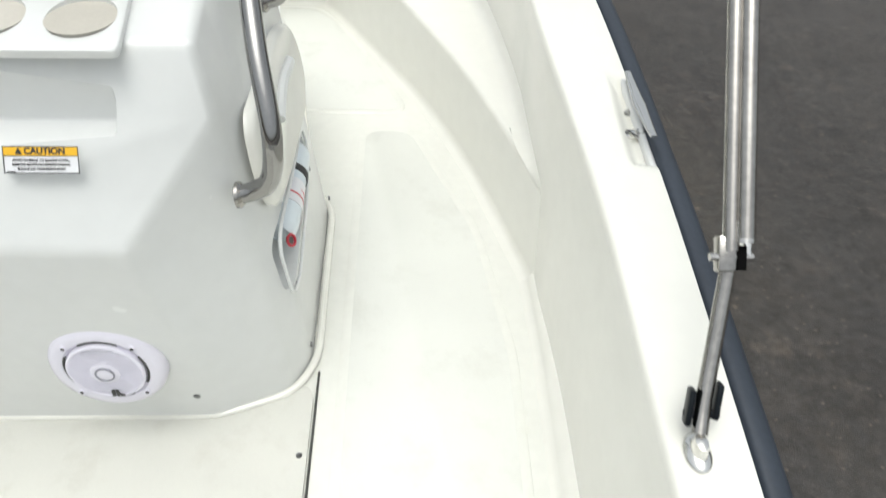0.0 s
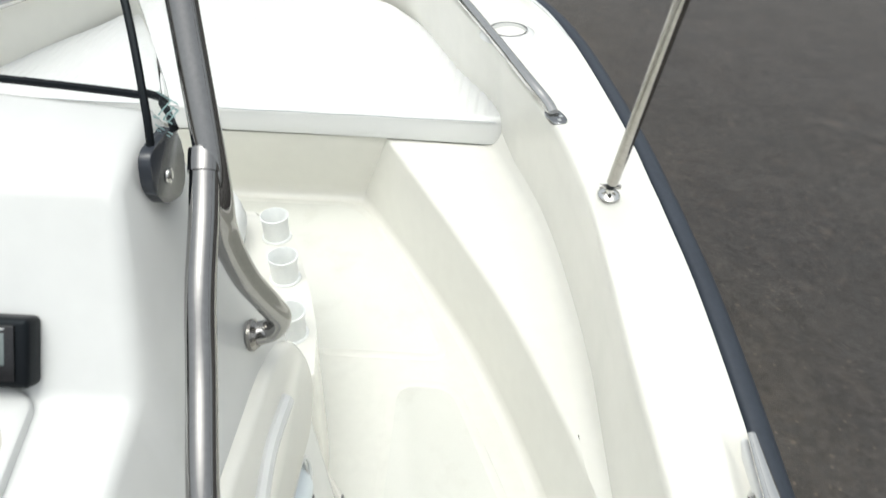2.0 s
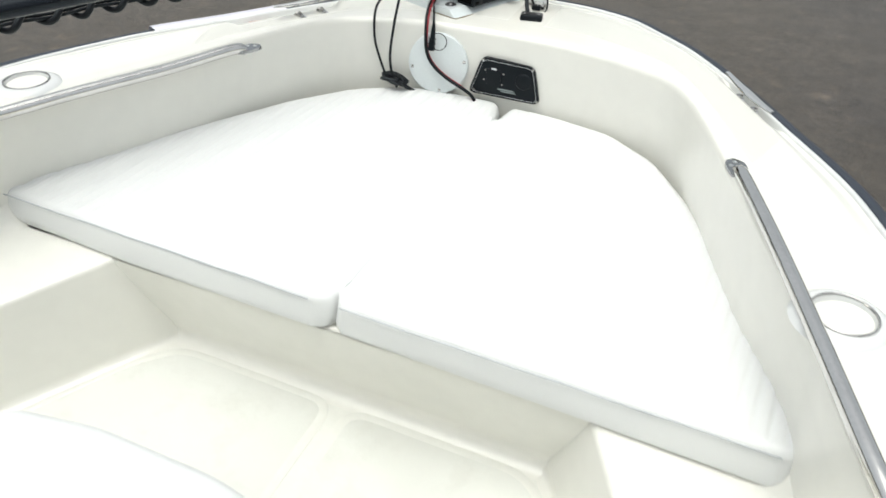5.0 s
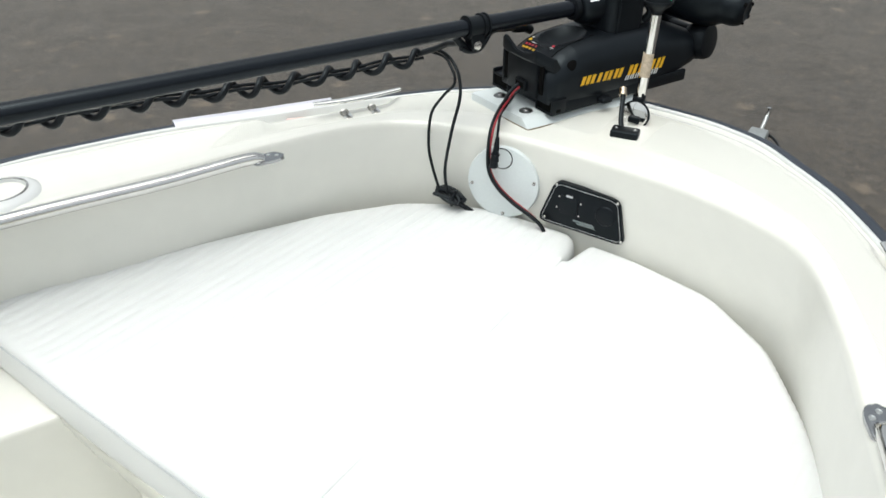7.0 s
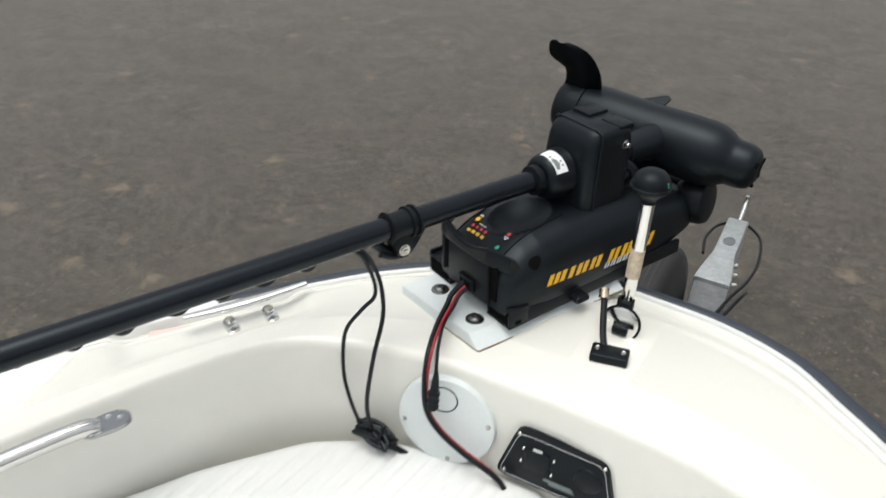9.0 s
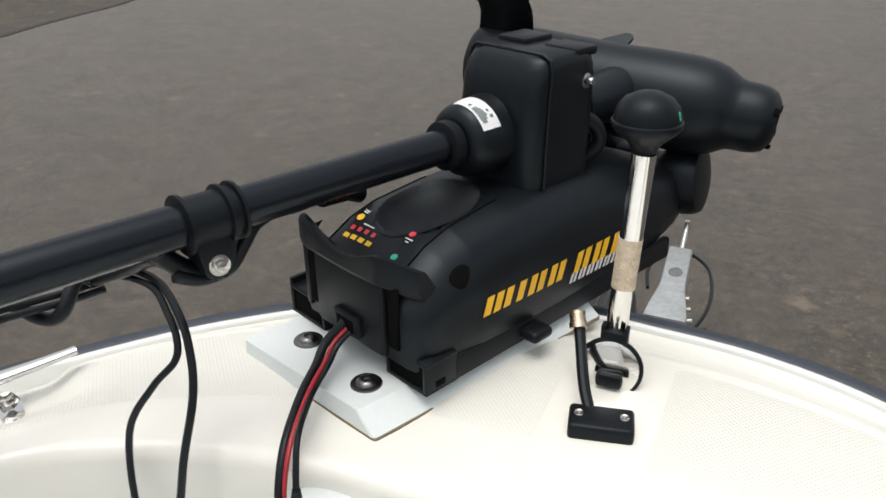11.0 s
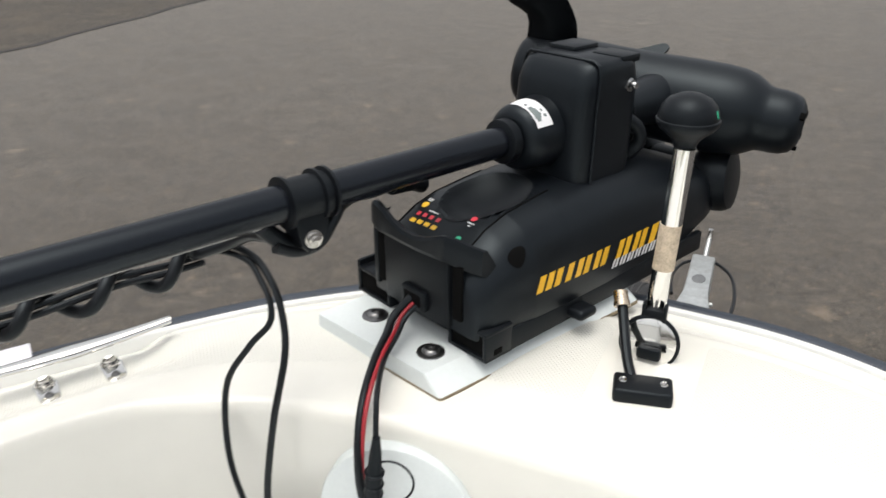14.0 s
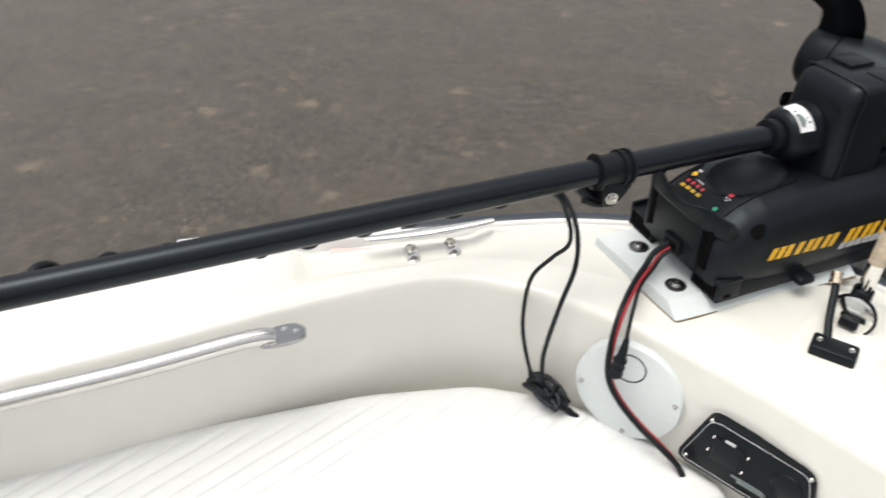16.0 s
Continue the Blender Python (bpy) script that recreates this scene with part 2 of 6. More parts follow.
# scuffed non-skid, its base darkened for the shade behind the console
hatch_skid = mat("scuffed_shaded_hatch_nonskid", (0.60, 0.595, 0.545), 0.5, var=0.05, scale=5, fine=700, bump=0.0008, dirt=(0.42, 0.40, 0.34), dirt_amount=0.35)
tread = mat("embossed_tread", (0.67, 0.665, 0.615), 0.4, var=0.02, scale=5, fine=300)
tn, tl = tread.node_tree.nodes, tread.node_tree.links.new
t_co, t_map, t_vor, t_bump = tn.new("ShaderNodeTexCoord"), tn.new("ShaderNodeMapping"), tn.new("ShaderNodeTexVoronoi"), tn.new("ShaderNodeBump")
t_map.inputs["Rotation"].default_value, t_map.inputs["Scale"].default_value = (0, 0, radians(45)), (1, 1, 0)
t_vor.inputs["Scale"].default_value, t_vor.inputs["Randomness"].default_value = 270, 0.0
t_bump.inputs["Strength"].default_value, t_bump.inputs["Distance"].default_value = 0.7, 0.0012
tl(t_co.outputs["Object"], t_map.inputs["Vector"])
tl(t_map.outputs[0], t_vor.inputs["Vector"])
tl(t_vor.outputs["Distance"], t_bump.inputs["Height"])
tl(t_bump.outputs[0], tn["Principled BSDF"].inputs["Normal"])

# ---- mesh helpers ----
def finish(bm, name, material, parent=None, label="", smooth=True, angle=35):
    bmesh.ops.recalc_face_normals(bm, faces=bm.faces)
    me = bpy.data.meshes.new(name)
    for f in bm.faces:
        f.smooth = smooth
    if smooth:
        lim = radians(angle)
        for e in bm.edges:
            if len(e.link_faces) == 2 and e.calc_face_angle(0) > lim:
                e.smooth = False
    bm.to_mesh(me)
    bm.free()
    ob = new(name, me)
    me.materials.append(material)
    if parent is not None:
        ob.parent = parent
        ob.matrix_parent_inverse = parent.matrix_world.inverted()
    if label:
        tagged(ob, label)
    return ob


def part(name, bm, material, parent, label="", smooth=True, angle=35):
    return finish(bm, name, material, parent, label, smooth, angle)


def thing(name, label, category, base=(0, 0, 0), group=""):
    e = new(name)
    e.empty_display_size = 0.05
    e.matrix_world = Matrix.Translation(base)
    bpy.context.view_layer.update()
    return tagged(e, label, category, group)


def smooth_path(pts, steps=8):
    """Catmull-Rom through the points."""
    p = [Vector(q) for q in pts]
    p = [2 * p[0] - p[1]] + p + [2 * p[-1] - p[-2]]
    out = []
    for i in range(1, len(p) - 2):
        for k in range(steps):
            t = k / steps
            out.append(0.5 * (2 * p[i] + (p[i + 1] - p[i - 1]) * t + (2 * p[i - 1] - 5 * p[i] + 4 * p[i + 1] - p[i + 2]) * t * t
                              + (3 * p[i] - p[i - 1] - 3 * p[i + 1] + p[i + 2]) * t ** 3))
    out.append(p[-2])
    return out


def loft(rows, closed=False, bm=None, caps=False):
    """Quads between rows of points; closed joins each row's ends."""
    bm = bm or bmesh.new()
    vs = [[bm.verts.new(q) for q in r] for r in rows]
    n = len(rows[0])
    for a, b in zip(vs, vs[1:]):
        for i in range(n if closed else n - 1):
            j = (i + 1) % n
            bm.faces.new((a[i], a[j], b[j], b[i]))
    if caps:
        for r in (vs[0], vs[-1]):
            bm.faces.new(r)
    return bm


def tube(pts, r, segs=12, bm=None, radii=None, caps=True):
    pts = [Vector(p) for p in pts]
    d = (pts[1] - pts[0]).normalized()
    side = d.orthogonal().normalized()
    rows = []
    for i, p in enumerate(pts):
        d2 = (pts[min(i + 1, len(pts) - 1)] - pts[max(i - 1, 0)]).normalized()
        side = (side - side.dot(d2) * d2).normalized()
        up = d2.cross(side)
        rr = radii[i] if radii else r
        rows.append([p + rr * (math.cos(a) * side + math.sin(a) * up) for a in (2 * math.pi * k / segs for k in range(segs))])
    return loft(rows, True, bm, caps)


def moved(bm, m):
    bmesh.ops.transform(bm, matrix=m, verts=bm.verts)
    return bm


def rbox(sx, sy, sz, r=0.003, m=None, seg=2):
    """A box of full sizes, standing on z = 0, with rounded edges."""
    bm = bmesh.new()
    bmesh.ops.create_cube(bm, size=1, matrix=Matrix.Translation((0, 0, sz / 2)) @ Matrix.Diagonal((sx, sy, sz, 1)))
    if r:
        bmesh.ops.bevel(bm, geom=bm.edges[:], offset=r, segments=seg, affect="EDGES", profile=0.5)
    return moved(bm, m) if m else bm


def lathe(profile, m=None, segs=32):
    """A turned body: profile of (radius, height), about local z."""
    rows = [[Vector((r * math.cos(a), r * math.sin(a), z)) for a in (2 * math.pi * k / segs for k in range(segs))] for r, z in profile]
    bm = loft(rows, True, caps=True)
    return moved(bm, m) if m else bm


def prism(outline, z0, z1, r=0.0, m=None, seg=2):
    """A flat outline raised from z0 to z1, its top edges rounded."""
    bm = bmesh.new()
    lo = [bm.verts.new((x, y, z0)) for x, y in outline]
    hi = [bm.verts.new((x, y, z1)) for x, y in outline]
    n = len(outline)
    bm.faces.new(list(reversed(lo)))
    top = bm.faces.new(hi)
    for i in range(n):
        bm.faces.new((lo[i], lo[(i + 1) % n], hi[(i + 1) % n], hi[i]))
    if r:
        bmesh.ops.bevel(bm, geom=list(top.edges), offset=r, segments=seg, affect="EDGES", profile=0.5)
    return moved(bm, m) if m else bm


def rounded(outline, r, seg=5):
    """The outline with its corners rounded."""
    out = []
    n = len(outline)
    for i in range(n):
        p, a, b = Vector(outline[i]), Vector(outline[i - 1]), Vector(outline[(i + 1) % n])
        k = min(r, 0.45 * (a - p).length, 0.45 * (b - p).length)
        s, e = p + (a - p).normalized() * k, p + (b - p).normalized() * k
        for j in range(seg + 1):
            t = j / seg
            q = (1 - t) ** 2 * s + 2 * t * (1 - t) * p + t * t * e
            out.append((q.x, q.y))
    return out


def torus(r, rr, m=None, segs=36, ring=8):
    rows = [[Vector(((r + rr * math.cos(b)) * math.cos(a), (r + rr * math.cos(b)) * math.sin(a), rr * math.sin(b)))
             for b in (2 * math.pi * k / ring for k in range(ring))] for a in (2 * math.pi * j / segs for j in range(segs))]
    bm = loft(rows + [rows[0]], True)
    bmesh.ops.remove_doubles(bm, verts=bm.verts, dist=1e-6)
    return moved(bm, m) if m else bm


def aim(p, d, up=(0, 0, 1)):
    """A matrix at p whose z runs along d."""
    z = Vector(d).normalized()
    x = Vector(up).cross(z)
    x = x.normalized() if x.length > 1e-4 else z.orthogonal().normalized()
    y = z.cross(x)
    return Matrix.Translation(p) @ Matrix((x, y, z)).transposed().to_4x4()


def interp(x, xs, ys):
    return float(np.interp(x, xs, ys))


def gunwale_z(y):
    return interp(y, [-1.2, 0.0, 1.1, 1.75, 2.4, 3.6], [0.93, 1.0, 1.085, 1.165, 1.19, 1.19])


def rail_drop(y):
    """How far the deck's outer margin and the rub rail lie below the raised bow deck."""
    return 0.015 * interp(y, [2.55, 3.05], [0, 1])


def floor_z(y):
    return 0.62 + (max(y, -1.2) - 0.9) * 0.05


def resample(pts, n):
    p = np.array([tuple(q) for q in smooth_path([(*q, 0) for q in pts], 12)])[:, :2]
    s = np.r_[0, np.cumsum(np.hypot(*np.diff(p, axis=0).T))]
    u = np.linspace(0, s[-1], n)
    return [Vector((float(np.interp(a, s, p[:, 0])), float(np.interp(a, s, p[:, 1])))) for a in u]


# ---- ground ----
bm = bmesh.new()
bmesh.ops.create_grid(bm, x_segments=40, y_segments=40, size=600)
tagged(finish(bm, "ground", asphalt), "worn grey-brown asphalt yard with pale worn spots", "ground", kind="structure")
edge_old = [(-8.0 - (y - 9.0) * 0.12 - max(0, min(y, 28) - 13) * 0.12 + 0.10 * math.sin(y * 0.9) + 0.05 * math.sin(3.1 * y), y) for y in np.linspace(-12, 70, 120)]
tagged(finish(prism(edge_old + [(-120, 70), (-120, -12)], 0.0, 0.003), "older_pavement", asphalt_old, smooth=False),
       "older darker asphalt with a ragged edge", "pavement", kind="structure")
tar = mat("black_tar_joint", (0.016, 0.015, 0.014), 0.7, var=0.3, scale=5, fine=60)
joint_w = [0.045 + 0.03 * noise.noise((y * 1.7, 2.0, 0)) for x, y in edge_old]
joint_o = [(x + w, y) for (x, y), w in zip(edge_old, joint_w)] + [(x - w, y) for (x, y), w in reversed(list(zip(edge_old, joint_w)))]
tagged(finish(prism(joint_o, 0.0, 0.006), "pavement_joint", tar, smooth=False), "dark ragged joint along the older asphalt", "joint", kind="structure")

# ---- the boat ----
boat = thing("boat", "small cream fibreglass motor boat with dark navy rub rail", "boat", (0, 1.2, 0.1))
N = 400
EDGE = resample([(1.10, -1.2), (1.123, -0.4), (1.133, 0.1), (1.137, 0.6), (1.134, 0.99), (1.12, 1.29), (1.098, 1.55), (1.068, 1.76), (1.040, 1.99), (0.982, 2.31), (0.922, 2.56),
                 (0.868, 2.71), (0.805, 2.86), (0.685, 3.06), (0.56, 3.25), (0.46, 3.380), (0.40, 3.44), (0.35, 3.482), (0.26, 3.552), (0.14, 3.592), (0.0, 3.604)], N)
INNER = resample([(1.0, -1.2), (1.025, -0.4), (1.035, 0.2), (1.03, 0.6), (1.018, 0.99), (0.975, 1.42), (0.945, 1.71), (0.893, 2.0), (0.80, 2.28),
                  (0.757, 2.42), (0.63, 2.73), (0.54, 2.96), (0.455, 3.125), (0.365, 3.195), (0.2, 3.245), (0.0, 3.258)], N)


def both(row):
    """A starboard row from stern to bow, carried on down the port side."""
    return row + [Vector((-p.x, p.y, p.z)) for p in reversed(row[:-1])]


RECESSES = [(1.122, 1.155, 0.042, 0.125, 0.0, 0.030, 0.020), (0.615, 3.145, 0.036, 0.12, 33.0, 0.030, 0.018), (-0.556, 3.125, 0.050, 0.165, -30.0, 0.035, 0.014), (-1.122, 1.155, 0.042, 0.125, 0.0, 0.030, 0.020)]


def recess(x, y):
    """The shallow wells in the deck's edge, in which the cleats stand."""
    d = 0.0
    for cx, cy, hx, hy, a, soft, deep in RECESSES:
        c, s = math.cos(radians(a)), math.sin(radians(a))
        u, v = c * (x - cx) + s * (y - cy), -s * (x - cx) + c * (y - cy)
        sgn = 1 if cx > 0 else -1
        e = min(1, max(0, min((hy - abs(v)) / soft, (sgn * u + hx) / soft)))
        d = max(d, deep * e * e * (3 - 2 * e))
    return -d


def deck_rows():
    rows = []

    def deck_pt(i, f):
        p = EDGE[i].lerp(INNER[i], f)
        return Vector((p.x, p.y, gunwale_z(p.y) + 0.004 * math.sin(math.pi * min(1, f * 1.2)) - rail_drop(p.y) * interp(f, [0.07, 0.12, 0.22], [1, 0.86, 0])))
    for f in [0.015 * k for k in range(32)] + [0.5, 0.55, 0.6, 0.65, 0.7, 0.76, 0.80]:
        rows.append([deck_pt(i, f) for i in range(N)])
    rad = lambda y: interp(y, [1.9, 2.9], [0.016, 0.016])
    for k in range(7):
        a = math.pi / 2 * k / 6
        row = []
        for i in range(N):
            g, n = INNER[i], (INNER[i] - EDGE[i]).normalized()
            r = rad(g.y)
            p = g - n * r * (1 - math.sin(a))
            row.append(Vector((p.x, p.y, gunwale_z(g.y) + 0.002 - r * (1 - math.cos(a)))))
        rows.append(row)
    for drop, out, bow, aft in ((0.08, 0.006, 0.002, 0.002), (0.16, 0.014, 0.004, -0.006), (0.3, 0.016, 0.005, -0.018), (0.45, 0.018, 0.005, -0.030), (0.62, 0.018, 0.005, -0.036)):
        row = []
        for i in range(N):
            g, n = INNER[i], (INNER[i] - EDGE[i]).normalized()
            p = g - n * interp(g.y, [1.15, 1.55, 2.2, 2.36, 2.44, 2.60], [aft, out, out, out * 1.9, out * 1.7, bow]) * interp(g.x, [0.15, 0.40], [0.0, 1.0])
            row.append(Vector((p.x, p.y, gunwale_z(g.y) - drop)))
        rows.append(row)
    return rows


rows = [both(r) for r in deck_rows()]
for r in rows[:39]:
    for p in r:
        p.z += recess(p.x, p.y)
part("deck_liner", loft(rows), gelcoat, boat, "cream glossy deck and inner sides", angle=60)



def deck_pad(lo, hi, side, f0=0.24, f1=0.74):
    """An embossed tread strip along the deck between two stations' heights along the boat."""
    ids = [i for i in range(N) if lo(EDGE[i]) and hi(INNER[i])]
    rows = []
    for f in np.linspace(f0, f1, 12):
        row = []
        for k, i in enumerate(ids):
            p = EDGE[i].lerp(INNER[i], float(f))
            z = gunwale_z(p.y) + 0.004 * math.sin(math.pi * min(1, f * 1.2)) + recess(side * p.x, p.y) + (0.0012 if f0 < f < f1 and 0 < k < len(ids) - 1 else -0.001)
            row.append(Vector((side * p.x, p.y, z)))
        rows.append(row)
    return part("tread_strip", loft(rows), tread, boat, "embossed diamond tread on the deck", angle=60)


deck_pad(lambda e: e.x > 0.02, lambda g: g.y > 2.75 and g.x > 0.02, -1)
deck_pad(lambda e: e.x > 0.06, lambda g: g.y > 2.75 and g.x > 0.06, 1)

hull_rows = []
for drop, k, kz in ((0.0, 1.0, 0), (0.05, 1.0, 0), (0.2, 0.985, 0), (0.42, 0.95, 0), (0.6, 0.86, 0), (0.72, 0.6, 0), (0.78, 0.02, 0)):
    row = []
    for p in EDGE:
        taper = 1 - max(0, p.y - 2.2) * 0.16 * (drop / 0.78)
        row.append(Vector((p.x * k * taper, -1.2 + (p.y + 1.2) * (1 - 0.10 * (drop / 0.78) ** 2), gunwale_z(p.y) - rail_drop(p.y) - 0.012 - drop)))
    hull_rows.append(both(row))
part("hull", loft(hull_rows), gelcoat_white, boat, "white outer hull", angle=60)
part("transom", loft([[r[0], r[-1]] for r in hull_rows]), gelcoat_white, boat)


def rub_rows(sections, sink=0.0):
    rows = []
    for out, dz in sections:
        row = []
        for i, p in enumerate(EDGE):
            a, b = EDGE[max(i - 1, 0)], EDGE[min(i + 1, N - 1)]
            t = (b - a).normalized() if i < N - 1 else Vector((-1, 0))
            n = Vector((t.y, -t.x))
            q = p + n * out
            row.append(Vector((q.x, q.y, gunwale_z(p.y) - rail_drop(p.y) + dz - sink * interp(p.y, [2.2, 2.7], [1, 0]))))
        row[-1].x = 0
        rows.append(both(row))
    return rows


part("rub_rail", loft(rub_rows([(-0.001, -0.02), (0.004, 0.001), (0.010, 0.004), (0.024, 0.002), (0.036, -0.006), (0.044, -0.018), (0.046, -0.032), (0.040, -0.048), (0.02, -0.058), (0.0, -0.06)])),
     rubber, boat, "dark navy rubber rub rail", angle=60)
part("rail_trim", loft(rub_rows([(-0.010, -0.03), (-0.010, 0.004), (-0.008, 0.0072), (-0.004, 0.0075), (0.001, 0.005), (0.003, -0.01)], 0.011)), gelcoat_white, boat, "pale trim strip along the rub rail", angle=60)

# pale plate on the port rub rail beside the cleat, with a painted pink reflection at its inner edge
rows = []
for out, dz in ((-0.004, 0.0), (-0.002, 0.0065), (0.006, 0.009), (0.040, 0.006), (0.048, -0.004), (0.049, -0.014)):
    row = []
    for i, p in enumerate(EDGE):
        if 2.88 < p.y < 3.19:
            t = (EDGE[i + 1] - EDGE[i - 1]).normalized()
            q = p + Vector((t.y, -t.x)) * out
            row.append(Vector((-q.x, q.y, gunwale_z(p.y) - rail_drop(p.y) + dz)))
    rows.append(row)
rail_plate = part("rail_plate", loft(rows), lilac_white, boat, "pale lilac-white plate on the rub rail", angle=60)
# thin pink block stands for a reddish reflection on the well's wall
part("reflection_patch", rbox(0.026, 0.105, 0.010, 0.005, pose(-0.612, 3.104, 1.163, 0, 0, -42)), pink_reflection, rail_plate, "pale pink reflection painted as a small patch")

# floor with raised non-skid pads
bm = bmesh.new()
ys = np.linspace(-1.2, 2.5, 30)
loft([[Vector((x, y, floor_z(y))) for x in np.linspace(-1.03, 1.03, 8)] for y in ys], bm=bm)
part("floor", bm, gelcoat_floor, boat, "cream moulded cockpit floor")


def pad(outline, parent=boat, lift=0.0015, mt=nonskid):
    bm = prism(rounded(outline, 0.05), 0.0, lift, 0.0007)
    for v in bm.verts:
        v.co.z += floor_z(v.co.y)
    rim = rounded(outline, 0.05)
    ob = part("nonskid_pad", bm, mt, parent, "fine-textured scuffed non-skid pad")
    bead = tube([Vector((x, y, 0)) for x, y in rim + rim[:2]], 0.011, 8)
    for v in bead.verts:
        v.co.z = v.co.z * 0.2 + floor_z(v.co.y) + 0.0005
    part("pad_border", bead, gelcoat_floor, ob)
    return ob


pad([(0.022, 1.82), (0.70, 1.82), (0.585, 2.10), (0.475, 2.30), (0.40, 2.375), (0.022, 2.375)])
pad([(-0.022, 2.375), (-0.40, 2.375), (-0.475, 2.30), (-0.585, 2.10), (-0.70, 1.82), (-0.022, 1.82)])
pad([(0.585, 0.2), (0.93, 0.2), (0.925, 1.0), (0.87, 1.35), (0.715, 1.74), (0.585, 1.74)])
pad([(-0.585, 1.74), (-0.715, 1.74), (-0.87, 1.35), (-0.925, 1.0), (-0.93, 0.2), (-0.585, 0.2)])

# side shelves: each narrows aft to a point where it runs into the hull side
SH_E = resample([(0.488, 2.370), (0.692, 1.995), (0.814, 1.750), (0.914, 1.496), (0.974, 1.30), (1.000, 1.215)], 60)
FL_E = resample([(0.412, 2.440), (0.620, 2.090), (0.764, 1.830), (0.874, 1.560), (0.956, 1.290), (0.998, 1.15)], 60)


def shelf_z(y):
    return interp(y, [-1.2, 1.28, 2.34], [0.70, 0.845, 0.932])


def hull_side_x(y):
    return interp(y, [q.y for q in INNER], [q.x for q in INNER])


for sgn in (1, -1):
    rows = []
    for off, lift in ((0.030, 0.060), (0.010, 0.030), (0.000, 0.014), (-0.012, 0.004), (-0.030, 0.0)):
        rows.append([Vector((max(hull_side_x(p.y) + off, p.x + 0.0005), p.y, shelf_z(p.y) + lift)) for p in SH_E])
    r = 0.013
    for k in range(5):
        a = math.pi / 2 * k / 4
        rows.append([Vector((p.x + r * (1 - math.sin(a)), p.y, shelf_z(p.y) - r * (1 - math.cos(a)))) for p in SH_E])
    rf = 0.022
    for k in range(6):
        a = math.pi / 2 * k / 5
        rows.append([Vector((q.x - rf * (1 - math.cos(a)), q.y, floor_z(q.y) + 0.002 + rf * (1 - math.sin(a)))) for q in FL_E])
    rows.append([Vector((q.x - rf - 0.02, q.y, floor_z(q.y) - 0.004)) for q in FL_E])
    for row in rows:
        for p in row:
            p.x *= sgn
    part("side_shelf", loft(rows), gelcoat, boat, "cream moulded side shelf tapering aft to a point", angle=50)
    cove = []
    for out, up in ((0.030, 0.030), (0.004, 0.026), (-0.010, 0.012), (-0.016, 0.004), (-0.030, 0.0015), (-0.046, -0.003)):
        cove.append([Vector((sgn * (x - 0.004 + out * 0.8), y, floor_z(y) + up)) for x, y in [(0.990, -1.2), (0.998, 0.1), (0.999, 0.69), (0.996, 0.98), (0.990, 1.12), (0.985, 1.20)]])
    part("floor_cove", loft(cove), gelcoat, boat, "rounded cove where the side meets the floor", angle=70)

# bow bench: slab on a riser
front = 2.343
wall_pts = [(p.x + 0.01, p.y) for p in INNER if p.y > front + 0.01]
outline = [(0.90, front)] + wall_pts[:-1] + [(0, 3.27)] + [(-x, y) for x, y in reversed(wall_pts[:-1])] + [(-0.90, front)]
part("bow_bench", prism([(x, max(y, front + 0.006)) for x, y in outline], 0.905, 0.932, 0.004), gelcoat, boat, "cream moulded bow bench under the cushions")
rows = []
for y, z in ((front + 0.002, 0.93), (front + 0.004, 0.91), (front + 0.03, 0.82), (front + 0.056, floor_z(2.36) + 0.05), (front + 0.062, floor_z(2.36) + 0.025), (front + 0.055, floor_z(2.36) + 0.008), (front + 0.035, floor_z(2.36) + 0.002), (front + 0.01, floor_z(2.33) - 0.003)):
    rows.append([Vector((x, y, z)) for x in np.linspace(-0.53, 0.53, 12)])
part("bench_riser", loft(rows), gelcoat, boat, "cream bench front", angle=70)

# ---- bow cushions ----
SEAM = 0.018


